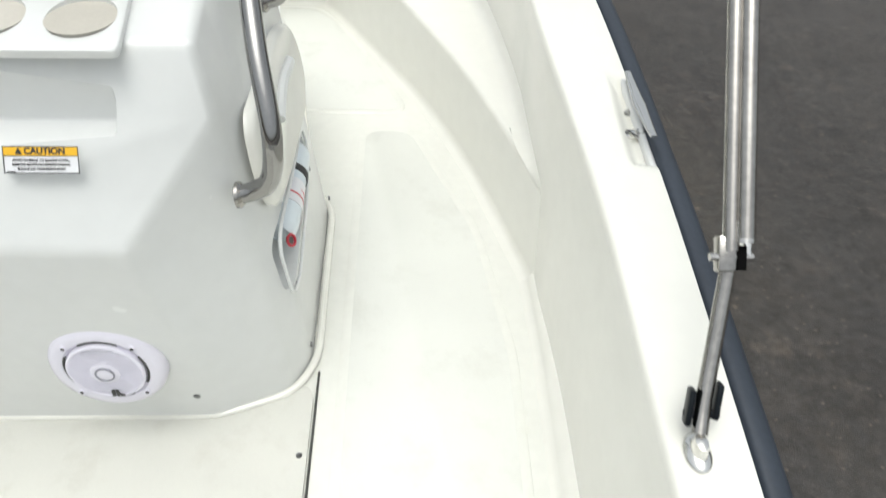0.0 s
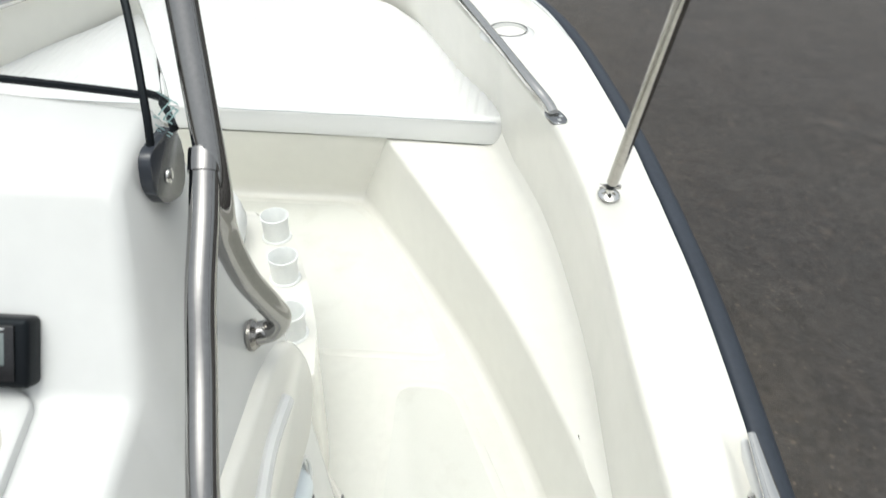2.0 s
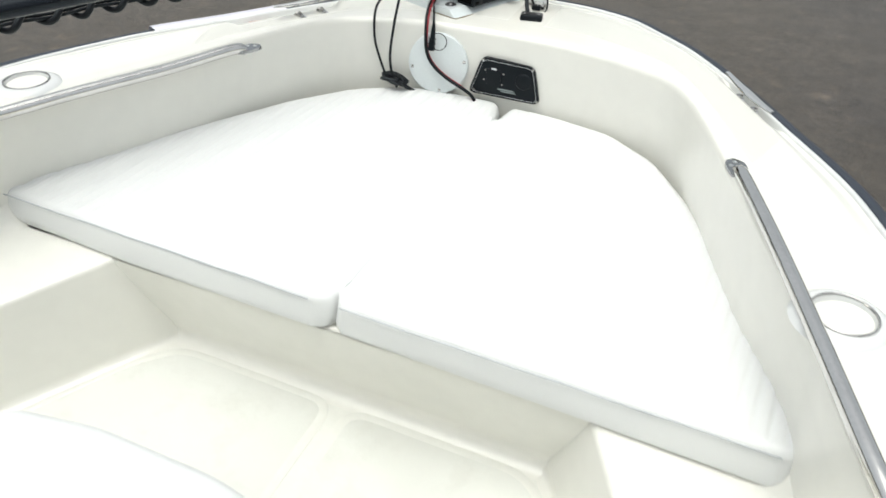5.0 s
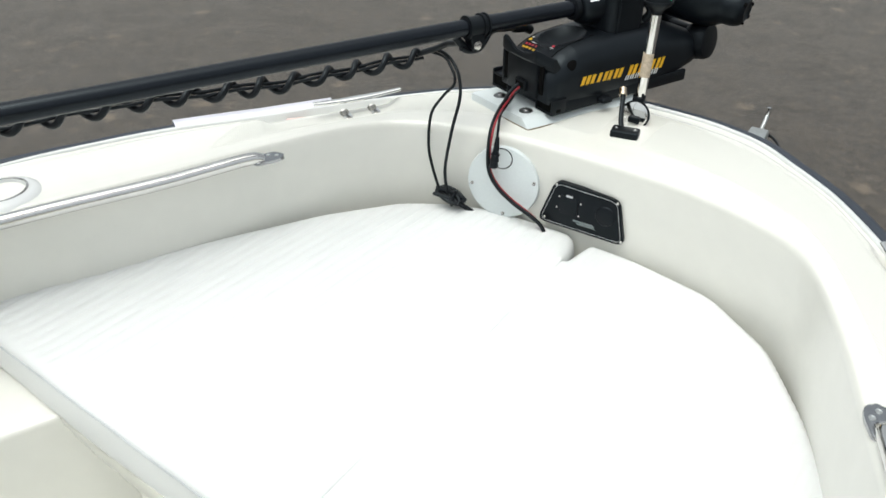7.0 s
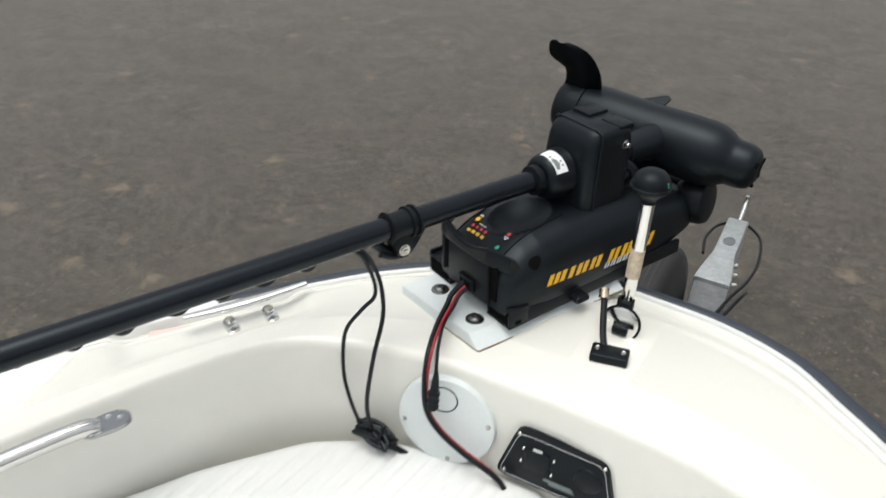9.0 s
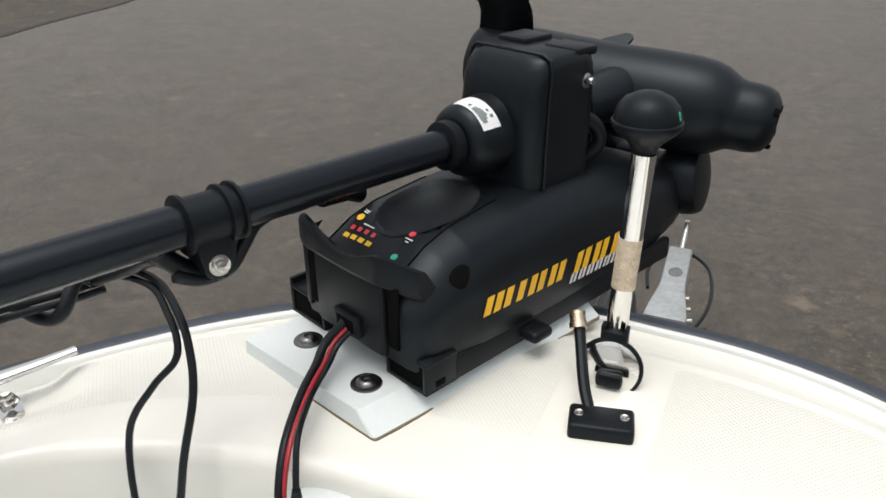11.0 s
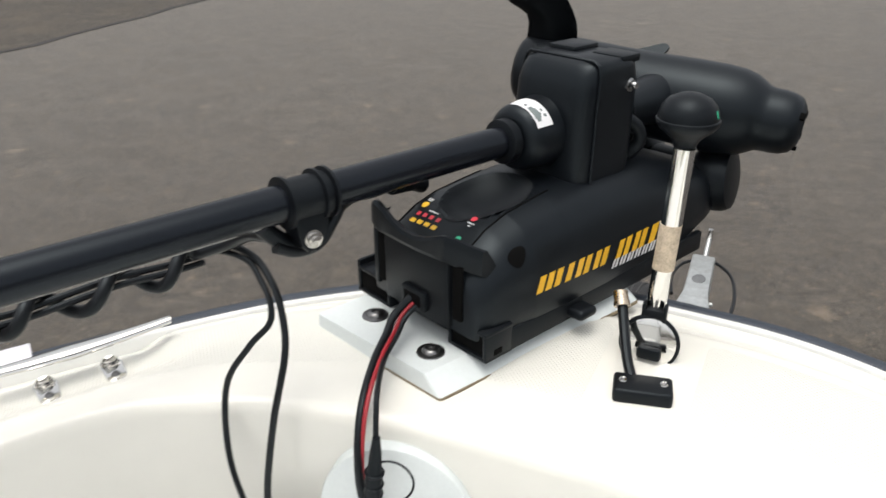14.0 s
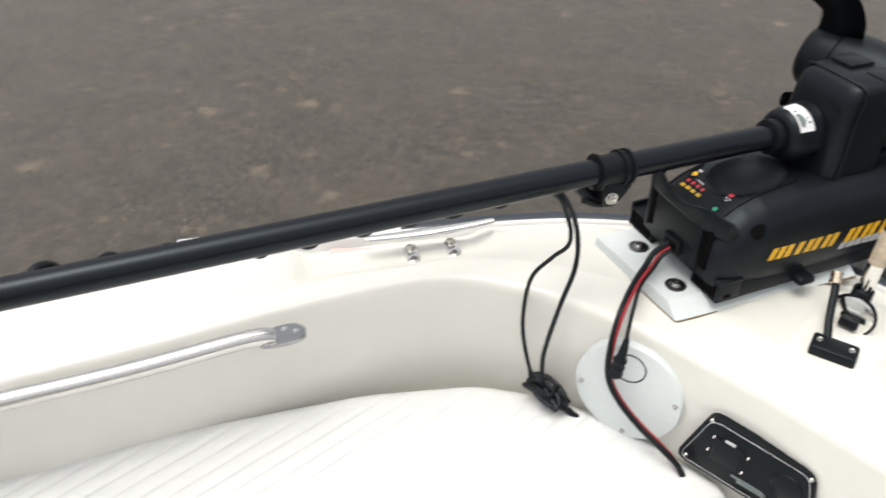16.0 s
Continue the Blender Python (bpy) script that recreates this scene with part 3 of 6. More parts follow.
def cushion(name, outline, z0, z1, rib, label, r=0.022, ridge=0.0):
    """A padded cushion: rows across, rounded at the edge, with piping-free ribs that run fore and aft."""
    o = np.array(rounded(outline, 0.03, 5))
    y0, y1 = o[:, 1].min(), o[:, 1].max()
    ny = 84
    step = (rib or 0.024) / 8
    slant = 0.055
    marks = np.arange(o[:, 0].min() - 0.09, o[:, 0].max() + 0.09, step)
    vs = (1 - np.cos(np.linspace(0, np.pi, ny))) / 2
    closed = np.vstack([o, o[:1]])
    seg_a, seg_b = closed[:-1], closed[1:]
    free = ~((abs(seg_a[:, 0] - SEAM) < 0.004) & (abs(seg_b[:, 0] - SEAM) < 0.004))

    def dist(p):
        a = seg_a[free]
        d = seg_b[free] - a
        t = np.clip(((p - a) * d).sum(1) / np.maximum((d ** 2).sum(1), 1e-12), 0, 1)
        return np.hypot(*(a + t[:, None] * d - p).T).min()

    grid = []
    for v in vs:
        y = y0 + 1e-4 + v * (y1 - y0 - 2e-4)
        xs = []
        for a, b in zip(seg_a, seg_b):
            if (a[1] - y) * (b[1] - y) < 0:
                xs.append(a[0] + (y - a[1]) / (b[1] - a[1]) * (b[0] - a[0]))
        x0, x1 = min(xs), max(xs)
        row = []
        for mark in marks:
            x = min(max(mark + slant * (y - 2.8), x0), x1)
            u = (x - x0) / (x1 - x0)
            d = dist(np.array([x, y]))
            z = z1
            if d < r:
                z -= r - math.sqrt(max(0, r * r - (r - d) ** 2))
            if rib and d > 0.012:
                ph = ((x - slant * (y - 2.8)) / rib) % 1.0
                z -= 0.0045 * max(0, 1 - abs(ph - 0.5) / 0.25) * min(1, (d - 0.012) / 0.03)
            if rib:
                z += ridge * min(1, max(0, (y - y0 - 0.03) / 0.5)) * min(1, abs(x - SEAM) / 0.22)
            z += 0.006 * math.sin(math.pi * u) * math.sin(math.pi * v) + 0.0015 * noise.noise((x * 9, y * 9, 3))
            row.append(Vector((x, y, z)))
        grid.append(row)
    bm = loft(grid)
    loop = grid[0] + [g[-1] for g in grid[1:]] + list(reversed(grid[-1]))[1:] + [g[0] for g in reversed(grid[1:-1])]
    cx, cy = o.mean(0)
    under = []
    for k, inset in ((0.012, 0.0), (0.5, -0.004), (0.9, 0.002), (1.0, 0.012)):
        row = []
        for p in loop:
            q = Vector((p.x - cx, p.y - cy))
            q = q * (1 - inset / max(q.length, 0.05))
            lean = -0.010 * k * max(0, 1 - (p.y - y0) / 0.05) if rib else 0
            row.append(Vector((cx + q.x, cy + q.y + lean, (z1 - r) * (1 - k) + z0 * k if k > 0.02 else p.z)))
        under.append(row)
    loft(under, True, bm)
    bmesh.ops.remove_doubles(bm, verts=bm.verts, dist=0.0004)
    return finish(bm, name, vinyl, angle=50)


tagged(cushion("bow_cushion", [(SEAM, 2.344), (0.40, 2.339), (0.812, 2.328), (0.826, 2.41), (0.753, 2.58), (0.630, 2.81), (0.535, 2.985), (0.44, 3.12), (0.31, 3.212), (0.12, 3.246), (0.035, 3.247), (0.028, 3.21), (SEAM, 3.15)],
               0.933, 1.006, 0.0258, "", ridge=0.002), "white ribbed vinyl bow cushion lying on the bench", "cushion", "bow cushions")
tagged(cushion("bow_cushion", [(SEAM - 0.0005, 2.440), (SEAM - 0.0005, 3.17), (0.004, 3.24), (-0.014, 3.258), (-0.19, 3.244), (-0.30, 3.205), (-0.390, 3.145), (-0.500, 3.000), (-0.632, 2.765), (-0.742, 2.560), (-0.825, 2.43), (-0.825, 2.362), (-0.40, 2.346), (-0.015, 2.343), (0.011, 2.360), (0.0168, 2.395)],
               0.933, 1.006, 0.0258, "", ridge=0.009), "white ribbed vinyl bow cushion with a puckered inner corner", "cushion", "bow cushions")

for q, x0, x1, ya, yb in ((bpy.data.objects["bow_cushion"], 0.035, 0.785, 2.3410, 2.3280), (bpy.data.objects["bow_cushion.001"], -0.81, -0.03, 2.3585, 2.3410)):
    part("seam", tube([Vector((x, ya + (yb - ya) * (x - x0) / (x1 - x0), 0.9985 + 0.0008 * math.sin(x * 31))) for x in np.linspace(x0, x1, 40)], 0.0016, 6), seam_thread, q, "fine stitched seam along the front edge")


# ---- centre console ----
console = thing("console", "white moulded helm console with grey speaker, radio and cup holders", "console", (0, 1.2, 0.62))


def side_x(z):
    return 0.572 - 0.0805 * z


def console_body():
    bm = bmesh.new()
    v = {}
    pts = dict(A=(0, 0.786, 1.12), B=(0.335, 0.783, 1.12), C=(0.452, 0.925, 1.245), K1=(0.438, 0.943, 1.350), T=(0, 0.930, 1.350),
               Z0=(0, 0.857, 0.62), Z1=(0.36, 0.857, 0.62), Z2=(0.489, 0.915, 0.62), Z3=(side_x(0.62), 0.985, 0.62), Z4=(side_x(0.62), 1.42, 0.62), Z5=(0.45, 1.52, 0.62), Z6=(0, 1.52, 0.62),
               K2=(0.43, 1.048, 1.366), S=(0, 1.048, 1.366), K3=(0.41, 1.155, 1.538), P=(0, 1.155, 1.540), K4=(0.40, 1.29, 1.552), Q=(0, 1.335, 1.558),
               M1=(side_x(1.22), 1.02, 1.22), M2=(side_x(1.22), 1.37, 1.22), N1=(0.36, 1.46, 1.10), N0=(0, 1.47, 1.06), M3=(0.43, 1.44, 1.0))
    for k, p in pts.items():
        v[k] = bm.verts.new(p)
        if abs(p[0]) > 1e-6:
            v["-" + k] = bm.verts.new((-p[0], p[1], p[2]))
    for f in ("A B Z1 Z0", "B C Z2 Z1", "T K1 C B A", "T S K2 K1", "S P K3 K2", "P Q K4 K3", "C M1 Z3 Z2", "K1 K2 M1 C", "K2 K3 M1", "K3 K4 M2 M1",
              "M2 M3 Z5 Z4", "K4 N1 M3 M2", "Q N0 N1 K4", "N0 Z6 Z5 M3 N1"):
        names = f.split()
        bm.faces.new([v[k] for k in names])
        bm.faces.new([v["-" + k if "-" + k in v else k] for k in reversed(names)])
    bm.faces.new([v["-" + k] for k in ("M1", "M2", "Z4", "Z3")])
    bm.faces.new([v[k] for k in ("M1", "M2", "Z4", "Z3")])
    bm.faces.new([v[k] for k in ("Z0", "Z1", "Z2", "Z3", "Z4", "Z5", "Z6", "-Z5", "-Z4", "-Z3", "-Z2", "-Z1")])
    bmesh.ops.recalc_face_normals(bm, faces=bm.faces)
    keep = [e for e in bm.edges if len(e.link_faces) == 2 and e.calc_face_angle(0) > 0.12 and abs(e.verts[0].co.z - 0.62) + abs(e.verts[1].co.z - 0.62) > 0.01]
    bmesh.ops.bevel(bm, geom=keep, offset=0.014, segments=3, affect="EDGES", profile=0.5, clamp_overlap=True)
    return bm


def carve(ob, cutters):
    """Takes the cutters' bodies out of a mesh."""
    tools = []
    for bm in cutters:
        bmesh.ops.recalc_face_normals(bm, faces=bm.faces)
        me = bpy.data.meshes.new("tool")
        bm.to_mesh(me)
        bm.free()
        tools.append(new("tool", me))
        md = ob.modifiers.new("carve", "BOOLEAN")
        md.operation, md.object, md.solver = "DIFFERENCE", tools[-1], "EXACT"
    done = bpy.data.meshes.new_from_object(ob.evaluated_get(bpy.context.evaluated_depsgraph_get()))
    ob.modifiers.clear()
    old = ob.data
    ob.data = done
    done.name = old.name
    for t in tools:
        bpy.data.objects.remove(t)
    return ob


def on_side(yz, h=0.0):
    return [Vector((side_x(z) + h, y, z)) for y, z in yz]


up_n = Vector((0, -0.23, 0.144)).normalized()
tray = aim((0.026, 0.9035, 1.308), up_n, (0, 0, 1))
CUPS = [(0.288, 0.977), (0.168, 0.977)]
opening = rounded([(0.960, 0.955), (1.0, 0.978), (1.17, 0.968), (1.30, 0.972), (1.325, 0.925), (1.29, 0.885), (1.2, 0.85), (1.03, 0.82), (0.965, 0.84)], 0.03, 4)
body = part("body", console_body(), gelcoat_white, console, angle=50)
carve(body, [loft([on_side(opening, 0.06), on_side([(1.14 + (y - 1.14) * 0.97, 0.91 + (z - 0.91) * 0.95) for y, z in opening], -0.09)], True, caps=True),
             moved(rbox(0.624, 0.30, 0.115, 0.004), Matrix.Translation((0.014, 0.774, 1.240)))]
      + [lathe([(0.0415, -0.088), (0.0425, 0.05)], Matrix.Translation((x, y, 1.36)), 32) for x, y in CUPS])
ring = on_side(opening, 0.006)
part("pocket_lip", tube(ring + ring[:2], 0.0035, 8), gelcoat_white, console, "raised white bead round the opening")
door_yz = rounded([(0.985, 1.212), (1.257, 1.206), (1.345, 1.175), (1.387, 1.10), (1.393, 1.035), (1.34, 0.99), (1.094, 1.003), (0.975, 1.028), (0.950, 1.12), (0.962, 1.19)], 0.05, 5)
lid = part("hatch_door", loft([on_side(door_yz, 0.0), on_side(door_yz, 0.012), on_side([(1.18 + (y - 1.18) * 0.96, 1.11 + (z - 1.11) * 0.93) for y, z in door_yz], 0.018)], True, caps=True),
           gelcoat, console, "cream oval hatch door", angle=60)
part("grip", tube([Vector((side_x(p.y) + 0.02, p.x, p.y)) for p in [Vector((a.x, a.y, 0)) for a in smooth_path([(1.10, 1.125, 0), (1.17, 1.148, 0), (1.26, 1.14, 0)], 6)]], 0.012, 10), gelcoat_white, lid)
plan = [(-0.53, 1.42), (-0.53, 0.985), (-0.495, 0.91), (-0.36, 0.858), (0.0, 0.858), (0.36, 0.858), (0.495, 0.908), (0.534, 0.985), (0.53, 1.42), (0.45, 1.53)]
part("base_lip", tube([Vector((x, y, floor_z(y) + 0.010)) for x, y in rounded(plan, 0.04, 4)], 0.008, 10), gelcoat, console, "rounded cream lip where the console meets the floor")


def screw(p, d, parent, r=0.006, material=steel):
    m = aim(p, d)
    bm = lathe([(0.0005, 0.0028), (r * 0.35, 0.0026), (r * 0.45, 0.0012), (r * 0.8, 0.0024), (r, 0.0008), (r * 1.02, -0.001)], m, 12)
    return part("screw", bm, material, parent)


side_n = (1, 0, 0.08)
for y, z in ((0.995, 0.669), (1.008, 0.826), (1.30, 0.867), (1.431, 0.68), (1.16, 0.83)):
    screw((side_x(z) + 0.004, y, z), side_n, console, 0.0055, dark_steel)
low_n = Vector((0, -0.50, -0.071)).normalized()
screw((0.338, 0.8445, 0.708), low_n, console, 0.007, dark_steel)

# speaker, low on the aft face
sp = aim((0.224, 0.8258, 0.832), (0, -0.5, 0.02), (0, 0, 1))
speaker = thing("speaker", "round white marine speaker with a ribbed grey grille on the console", "speaker", (0.197, 0.8375, 0.768))
part("flange", lathe([(0.060, 0.004), (0.062, 0.013), (0.070, 0.020), (0.080, 0.0205), (0.089, 0.017), (0.0945, 0.009), (0.0945, -0.004)], sp, 48), speaker_white, speaker)
part("grille", lathe([(0.001, 0.025), (0.02, 0.0248), (0.05, 0.0235), (0.0600, 0.0215), (0.0600, 0.002)], sp, 48), speaker_mesh, speaker, "pale grey grille")
for k in range(-11, 12):
    x = k * 0.0052
    w = math.sqrt(max(0, 0.060 ** 2 - x * x))
    if w > 0.01:
        part("grille_bar", rbox(2 * w, 0.0024, 0.004, 0.001, sp @ Matrix.Translation((0, x, 0.0234 - 1.1 * x * x)), 1), speaker_white, speaker)
part("grille_rim", lathe([(0.0565, 0.0215), (0.0575, 0.0255), (0.0605, 0.0260), (0.0630, 0.0235), (0.0635, 0.004)], sp, 48), speaker_white, speaker, "raised white rim")
part("centre_cap", lathe([(0.001, 0.030), (0.012, 0.030), (0.016, 0.0275), (0.023, 0.0275), (0.025, 0.022)], sp, 32), speaker_white, speaker)
part("cap_ring", torus(0.0145, 0.0016, sp @ Matrix.Translation((0, 0, 0.0295))), speaker_mesh, speaker)
for a in (45, 135, 225, 315):
    c = sp @ pose(0, 0, 0, 0, 0, a) @ Matrix.Translation((0.0765, 0, 0.0198))
    part("screw_boss", lathe([(0.0005, 0.003), (0.0035, 0.003), (0.0036, 0.0012), (0.006, 0.002), (0.008, 0.0)], c, 12), speaker_white, speaker)
    part("bolt", lathe([(0.0005, 0.0036), (0.0032, 0.0034), (0.0034, 0.001)], c, 10), ink, speaker)
for a in (90, 0, 180, 270):
    pts = [sp @ Vector((0.0668 * math.cos(radians(b)), 0.0668 * math.sin(radians(b)), 0.0178)) for b in np.linspace(a - 28, a + 28, 12)]
    part("slot_shade", tube(pts, 0.0022, 6), shadow_gap, speaker)
badge = sp @ Matrix.Translation((0.008, -0.049, 0.0268))
for pts in ([(-0.010, -0.008), (-0.004, -0.008), (-0.004, 0.009), (-0.008, 0.009)], [(-0.002, -0.008), (0.011, -0.008), (0.011, -0.004), (0.003, -0.002), (0.001, 0.009), (-0.002, 0.009)]):
    part("badge", prism(pts, 0.0, 0.0012, 0, badge), ink, speaker, "small dark angular badge")

# upper aft panel: caution label


def flat(w, h, m, t=0.0006):
    return rbox(w, h, t, 0, m)


label_ob = thing("caution_label", "white caution label with a yellow band on the console", "label", (0.241, 0.834, 1.2345))
lm = aim((0.234, 0.8515, 1.2265), up_n, (0, 0, 1)) @ Matrix.Translation((0, 0, 0.001)) @ Matrix.Diagonal((0.95, 0.95, 1, 1))
part("sheet", flat(0.104, 0.038, lm), paper, label_ob)
part("band", flat(0.102, 0.0125, lm @ Matrix.Translation((0, 0.0122, 0.0006))), yellow, label_ob, "yellow heading band")
for w, h, x, y in ((0.104, 0.0012, 0, 0.0184), (0.104, 0.0012, 0, -0.0184), (0.0012, 0.038, 0.0514, 0), (0.0012, 0.038, -0.0514, 0), (0.104, 0.001, 0, 0.0056)):
    part("border", flat(w, h, lm @ Matrix.Translation((x, y, 0.0008))), ink, label_ob)
fc = bpy.data.curves.new("caution_text", "FONT")
fc.body, fc.size, fc.extrude, fc.align_x, fc.align_y = "CAUTION", 0.0125, 0.0002, "CENTER", "CENTER"
fc.offset = 0.0004
to = new("text", fc)
to.data.materials.append(ink)
to.matrix_world = lm @ Matrix.Translation((0.006, 0.0122, 0.0015))
to.parent = label_ob
to.matrix_parent_inverse = label_ob.matrix_world.inverted()
part("warning_triangle", prism([(-0.005, -0.0042), (0.005, -0.0042), (0, 0.0052)], 0, 0.0006, 0, lm @ Matrix.Translation((-0.030, 0.0122, 0.0013))), ink, label_ob)
for body, y in (("AVOID DAMAGE TO ENGINE COWL,", -0.0005), ("REMOVE SKI PYLON BEFORE RAISING", -0.0066), ("ENGINE OR TRAILERING BOAT", -0.0127)):
    tc_ = bpy.data.curves.new("caution_line", "FONT")
    tc_.body, tc_.size, tc_.extrude, tc_.align_x, tc_.align_y = body, 0.0052, 0.0002, "CENTER", "CENTER"
    tc_.offset = 0.00012
    line_ob = new("text", tc_)
    line_ob.data.materials.append(ink)
    line_ob.matrix_world = lm @ Matrix.Translation((0.0, y, 0.0011)) @ Matrix.Diagonal((0.92, 1, 1, 1))
    line_ob.parent = label_ob
    line_ob.matrix_parent_inverse = label_ob.matrix_world.inverted()
part("text_line", flat(0.012, 0.0014, lm @ Matrix.Translation((-0.042, -0.0165, 0.0008))), ink, label_ob)

# cup holder insert
insert = rounded([(-0.345, 0.906), (0.352, 0.906), (0.338, 1.045), (0.29, 1.062), (-0.29, 1.062), (-0.334, 1.045)], 0.014, 5)
bm = prism(insert, -0.005, 0.007, 0.003)
holder = part("cup_holder_insert", moved(bm, Matrix.Translation((0, 0, 1.352)) @ pose(0, 0.915, 0, 8.2, 0, 0) @ Matrix.Translation((0, -0.915, 0))), gelcoat_white, console, "white moulded insert with two cup holders", angle=50)
carve(holder, [lathe([(0.0455, -0.05), (0.0475, 0.05)], Matrix.Translation((x, y, 1.365)), 36) for x, y in CUPS])
for x, y in CUPS:
    cm = Matrix.Translation((x, y, 1.364))
    part("cup_liner", lathe([(0.0475, 0.003), (0.0462, 0.001), (0.0440, -0.005), (0.0415, -0.012), (0.0395, -0.078), (0.034, -0.083), (0.001, -0.083)], cm, 36), cup_cream, holder, "cream cup recess")

# radio on the dash panel
rad_n = Vector((0, -0.172, 0.107)).normalized()
rm = aim((0.25, 1.068, 1.4115), rad_n, (0, 0, 1))
radio = thing("radio", "black marine radio with a grey display and knob", "radio", (0.25, 1.07, 1.415))
part("case", rbox(0.170, 0.066, 0.026, 0.006, rm @ Matrix.Translation((0.006, 0, -0.008)), 3), plastic, radio)
rm = rm @ Matrix.Translation((0.0135, 0, 0))
part("face", rbox(0.150, 0.052, 0.003, 0.0015, rm @ Matrix.Translation((-0.0085, 0.001, 0.0178))), plastic_gloss, radio)
part("display", rbox(0.056, 0.030, 0.002, 0.001, rm @ Matrix.Translation((0.030, 0.005, 0.0198))), lcd, radio, "grey liquid crystal display")
knob = part("knob", lathe([(0.001, 0.016), (0.014, 0.016), (0.0165, 0.014), (0.018, 0.0)], rm @ Matrix.Translation((-0.036, 0.0, 0.0198)), 28), plastic_gloss, radio)
part("knob_ring", torus(0.0185, 0.0014, rm @ Matrix.Translation((-0.036, 0, 0.0212))), steel, radio, "bright ring round the knob")
for x, y, w in ((0.006, -0.0195, 0.008), (0.026, -0.0195, 0.006), (0.046, -0.0195, 0.008), (-0.015, -0.0195, 0.004), (-0.019, 0.016, 0.004), (-0.062, 0.016, 0.004), (-0.062, 0.001, 0.004)):
    part("button_mark", flat(w, 0.002, rm @ Matrix.Translation((x, y, 0.0207))), grey_print, radio)
part("power_mark", torus(0.0024, 0.0006, rm @ Matrix.Translation((-0.060, -0.0185, 0.0207)), 14, 6), red_print, radio)
part("text_bar", flat(0.016, 0.002, rm @ Matrix.Translation((0.012, 0.0235, 0.0207))), grey_print, radio)
part("text_bar", flat(0.020, 0.0015, rm @ Matrix.Translation((0.048, 0.0235, 0.0207))), grey_print, radio)

# fire extinguisher in the side pocket
ext = thing("fire_extinguisher", "white fire extinguisher strapped in the console pocket", "extinguisher", (0.49, 1.15, 0.86))
ax = [(0.474, 1.080, 0.886), (0.476, 1.105, 0.889), (0.479, 1.265, 0.904), (0.478, 1.295, 0.906), (0.477, 1.325, 0.908)]
part("cylinder", tube(smooth_path(ax, 6), 0.03, 20, radii=[interp(k, [0, 2, 6, 18, 20, 24], [0.014, 0.026, 0.034, 0.034, 0.030, 0.012]) for k in range(25)]), extinguisher_white, ext)
part("strap", tube([(0.4785, 1.222, 0.9000), (0.479, 1.238, 0.9012)], 0.036, 24), ink, ext, "black strap")
part("label", tube([(0.477, 1.14, 0.8930), (0.478, 1.20, 0.8985)], 0.0347, 24), paper, ext, "white printed sticker")
for y in (1.160, 1.176, 1.188):
    part("text_bar", tube([(0.4774, y, 0.8945 + (y - 1.16) * 0.09), (0.4775, y + 0.004, 0.8949 + (y - 1.16) * 0.09)], 0.0350, 24), red_print, ext)
part("gauge_ring", torus(0.0105, 0.0026, aim((0.500, 1.062, 0.886), (0.9, -0.35, 0.45)), 20), red_print, ext, "red ring")
part("gauge_face", lathe([(0.0005, 0.002), (0.008, 0.001), (0.010, -0.002)], aim((0.498, 1.062, 0.886), (0.9, -0.35, 0.45)), 16), dark_steel, ext)

# windscreen
screen = thing("windscreen", "clear curved windscreen with a black edge on the console", "windscreen", (0, 1.3, 1.55))
base_line = [(-0.432, 1.255, 1.546), (-0.410, 1.283, 1.555), (-0.357, 1.306, 1.558), (0, 1.335, 1.562), (0.357, 1.306, 1.558), (0.410, 1.283, 1.555), (0.432, 1.255, 1.546)]
side_up = [(0.422, 1.200, 1.512), (0.420, 1.228, 1.585), (0.372, 1.328, 1.70), (0.282, 1.412, 1.80), (0.160, 1.556, 1.88), (0, 1.62, 1.925)]
edge = smooth_path(side_up + [(-x, y, z) for x, y, z in reversed(side_up[:-1])], 8)
part("edge_trim", tube(edge, 0.0042, 8), plastic, screen, "black rubber edge trim")
part("base_trim", tube(smooth_path(base_line, 6), 0.0045, 8), plastic, screen, "black base trim")
bl = smooth_path(list(reversed(base_line)), 14)
n_edge = len(edge)
pane_rows = []
for k in range(n_edge):
    b = bl[round(k * (len(bl) - 1) / (n_edge - 1))]
    e = edge[k]
    pane_rows.append([b.lerp(e, f) + Vector((0, 0.03 * math.sin(math.pi * f), 0)) for f in np.linspace(0.0, 1, 6)])
pane = part("pane", loft(pane_rows), glass, screen, "clear acrylic pane", angle=80)
pane.visible_shadow = False
for sx in (1, -1):
    bo = rounded([(-0.014, 0.046), (-0.022, 0.012), (-0.004, -0.016), (0.042, -0.034), (0.063, -0.010), (0.062, 0.030), (0.046, 0.046)], 0.012, 4)
    bmx = Matrix.Translation((sx * 0.4185, 1.205, 1.506)) @ Matrix(((0, 0, sx, 0), (1, 0, 0, 0), (0, 1, 0, 0), (0, 0, 0, 1)))
    br = part("bracket", prism(bo, 0.0, 0.012, 0.002, bmx), smoke, screen, "dark smoked side bracket")
    part("bolt", lathe([(0.0005, 0.004), (0.003, 0.004), (0.0032, 0.002), (0.005, 0.0035), (0.0075, 0.002), (0.0085, -0.001)], bmx @ Matrix.Translation((0.017, 0.005, 0.012)), 16), steel, br)
sm = aim((0.4235, 1.256, 1.560), (0.66, -0.30, 0.69), (0, 1, 0.3))
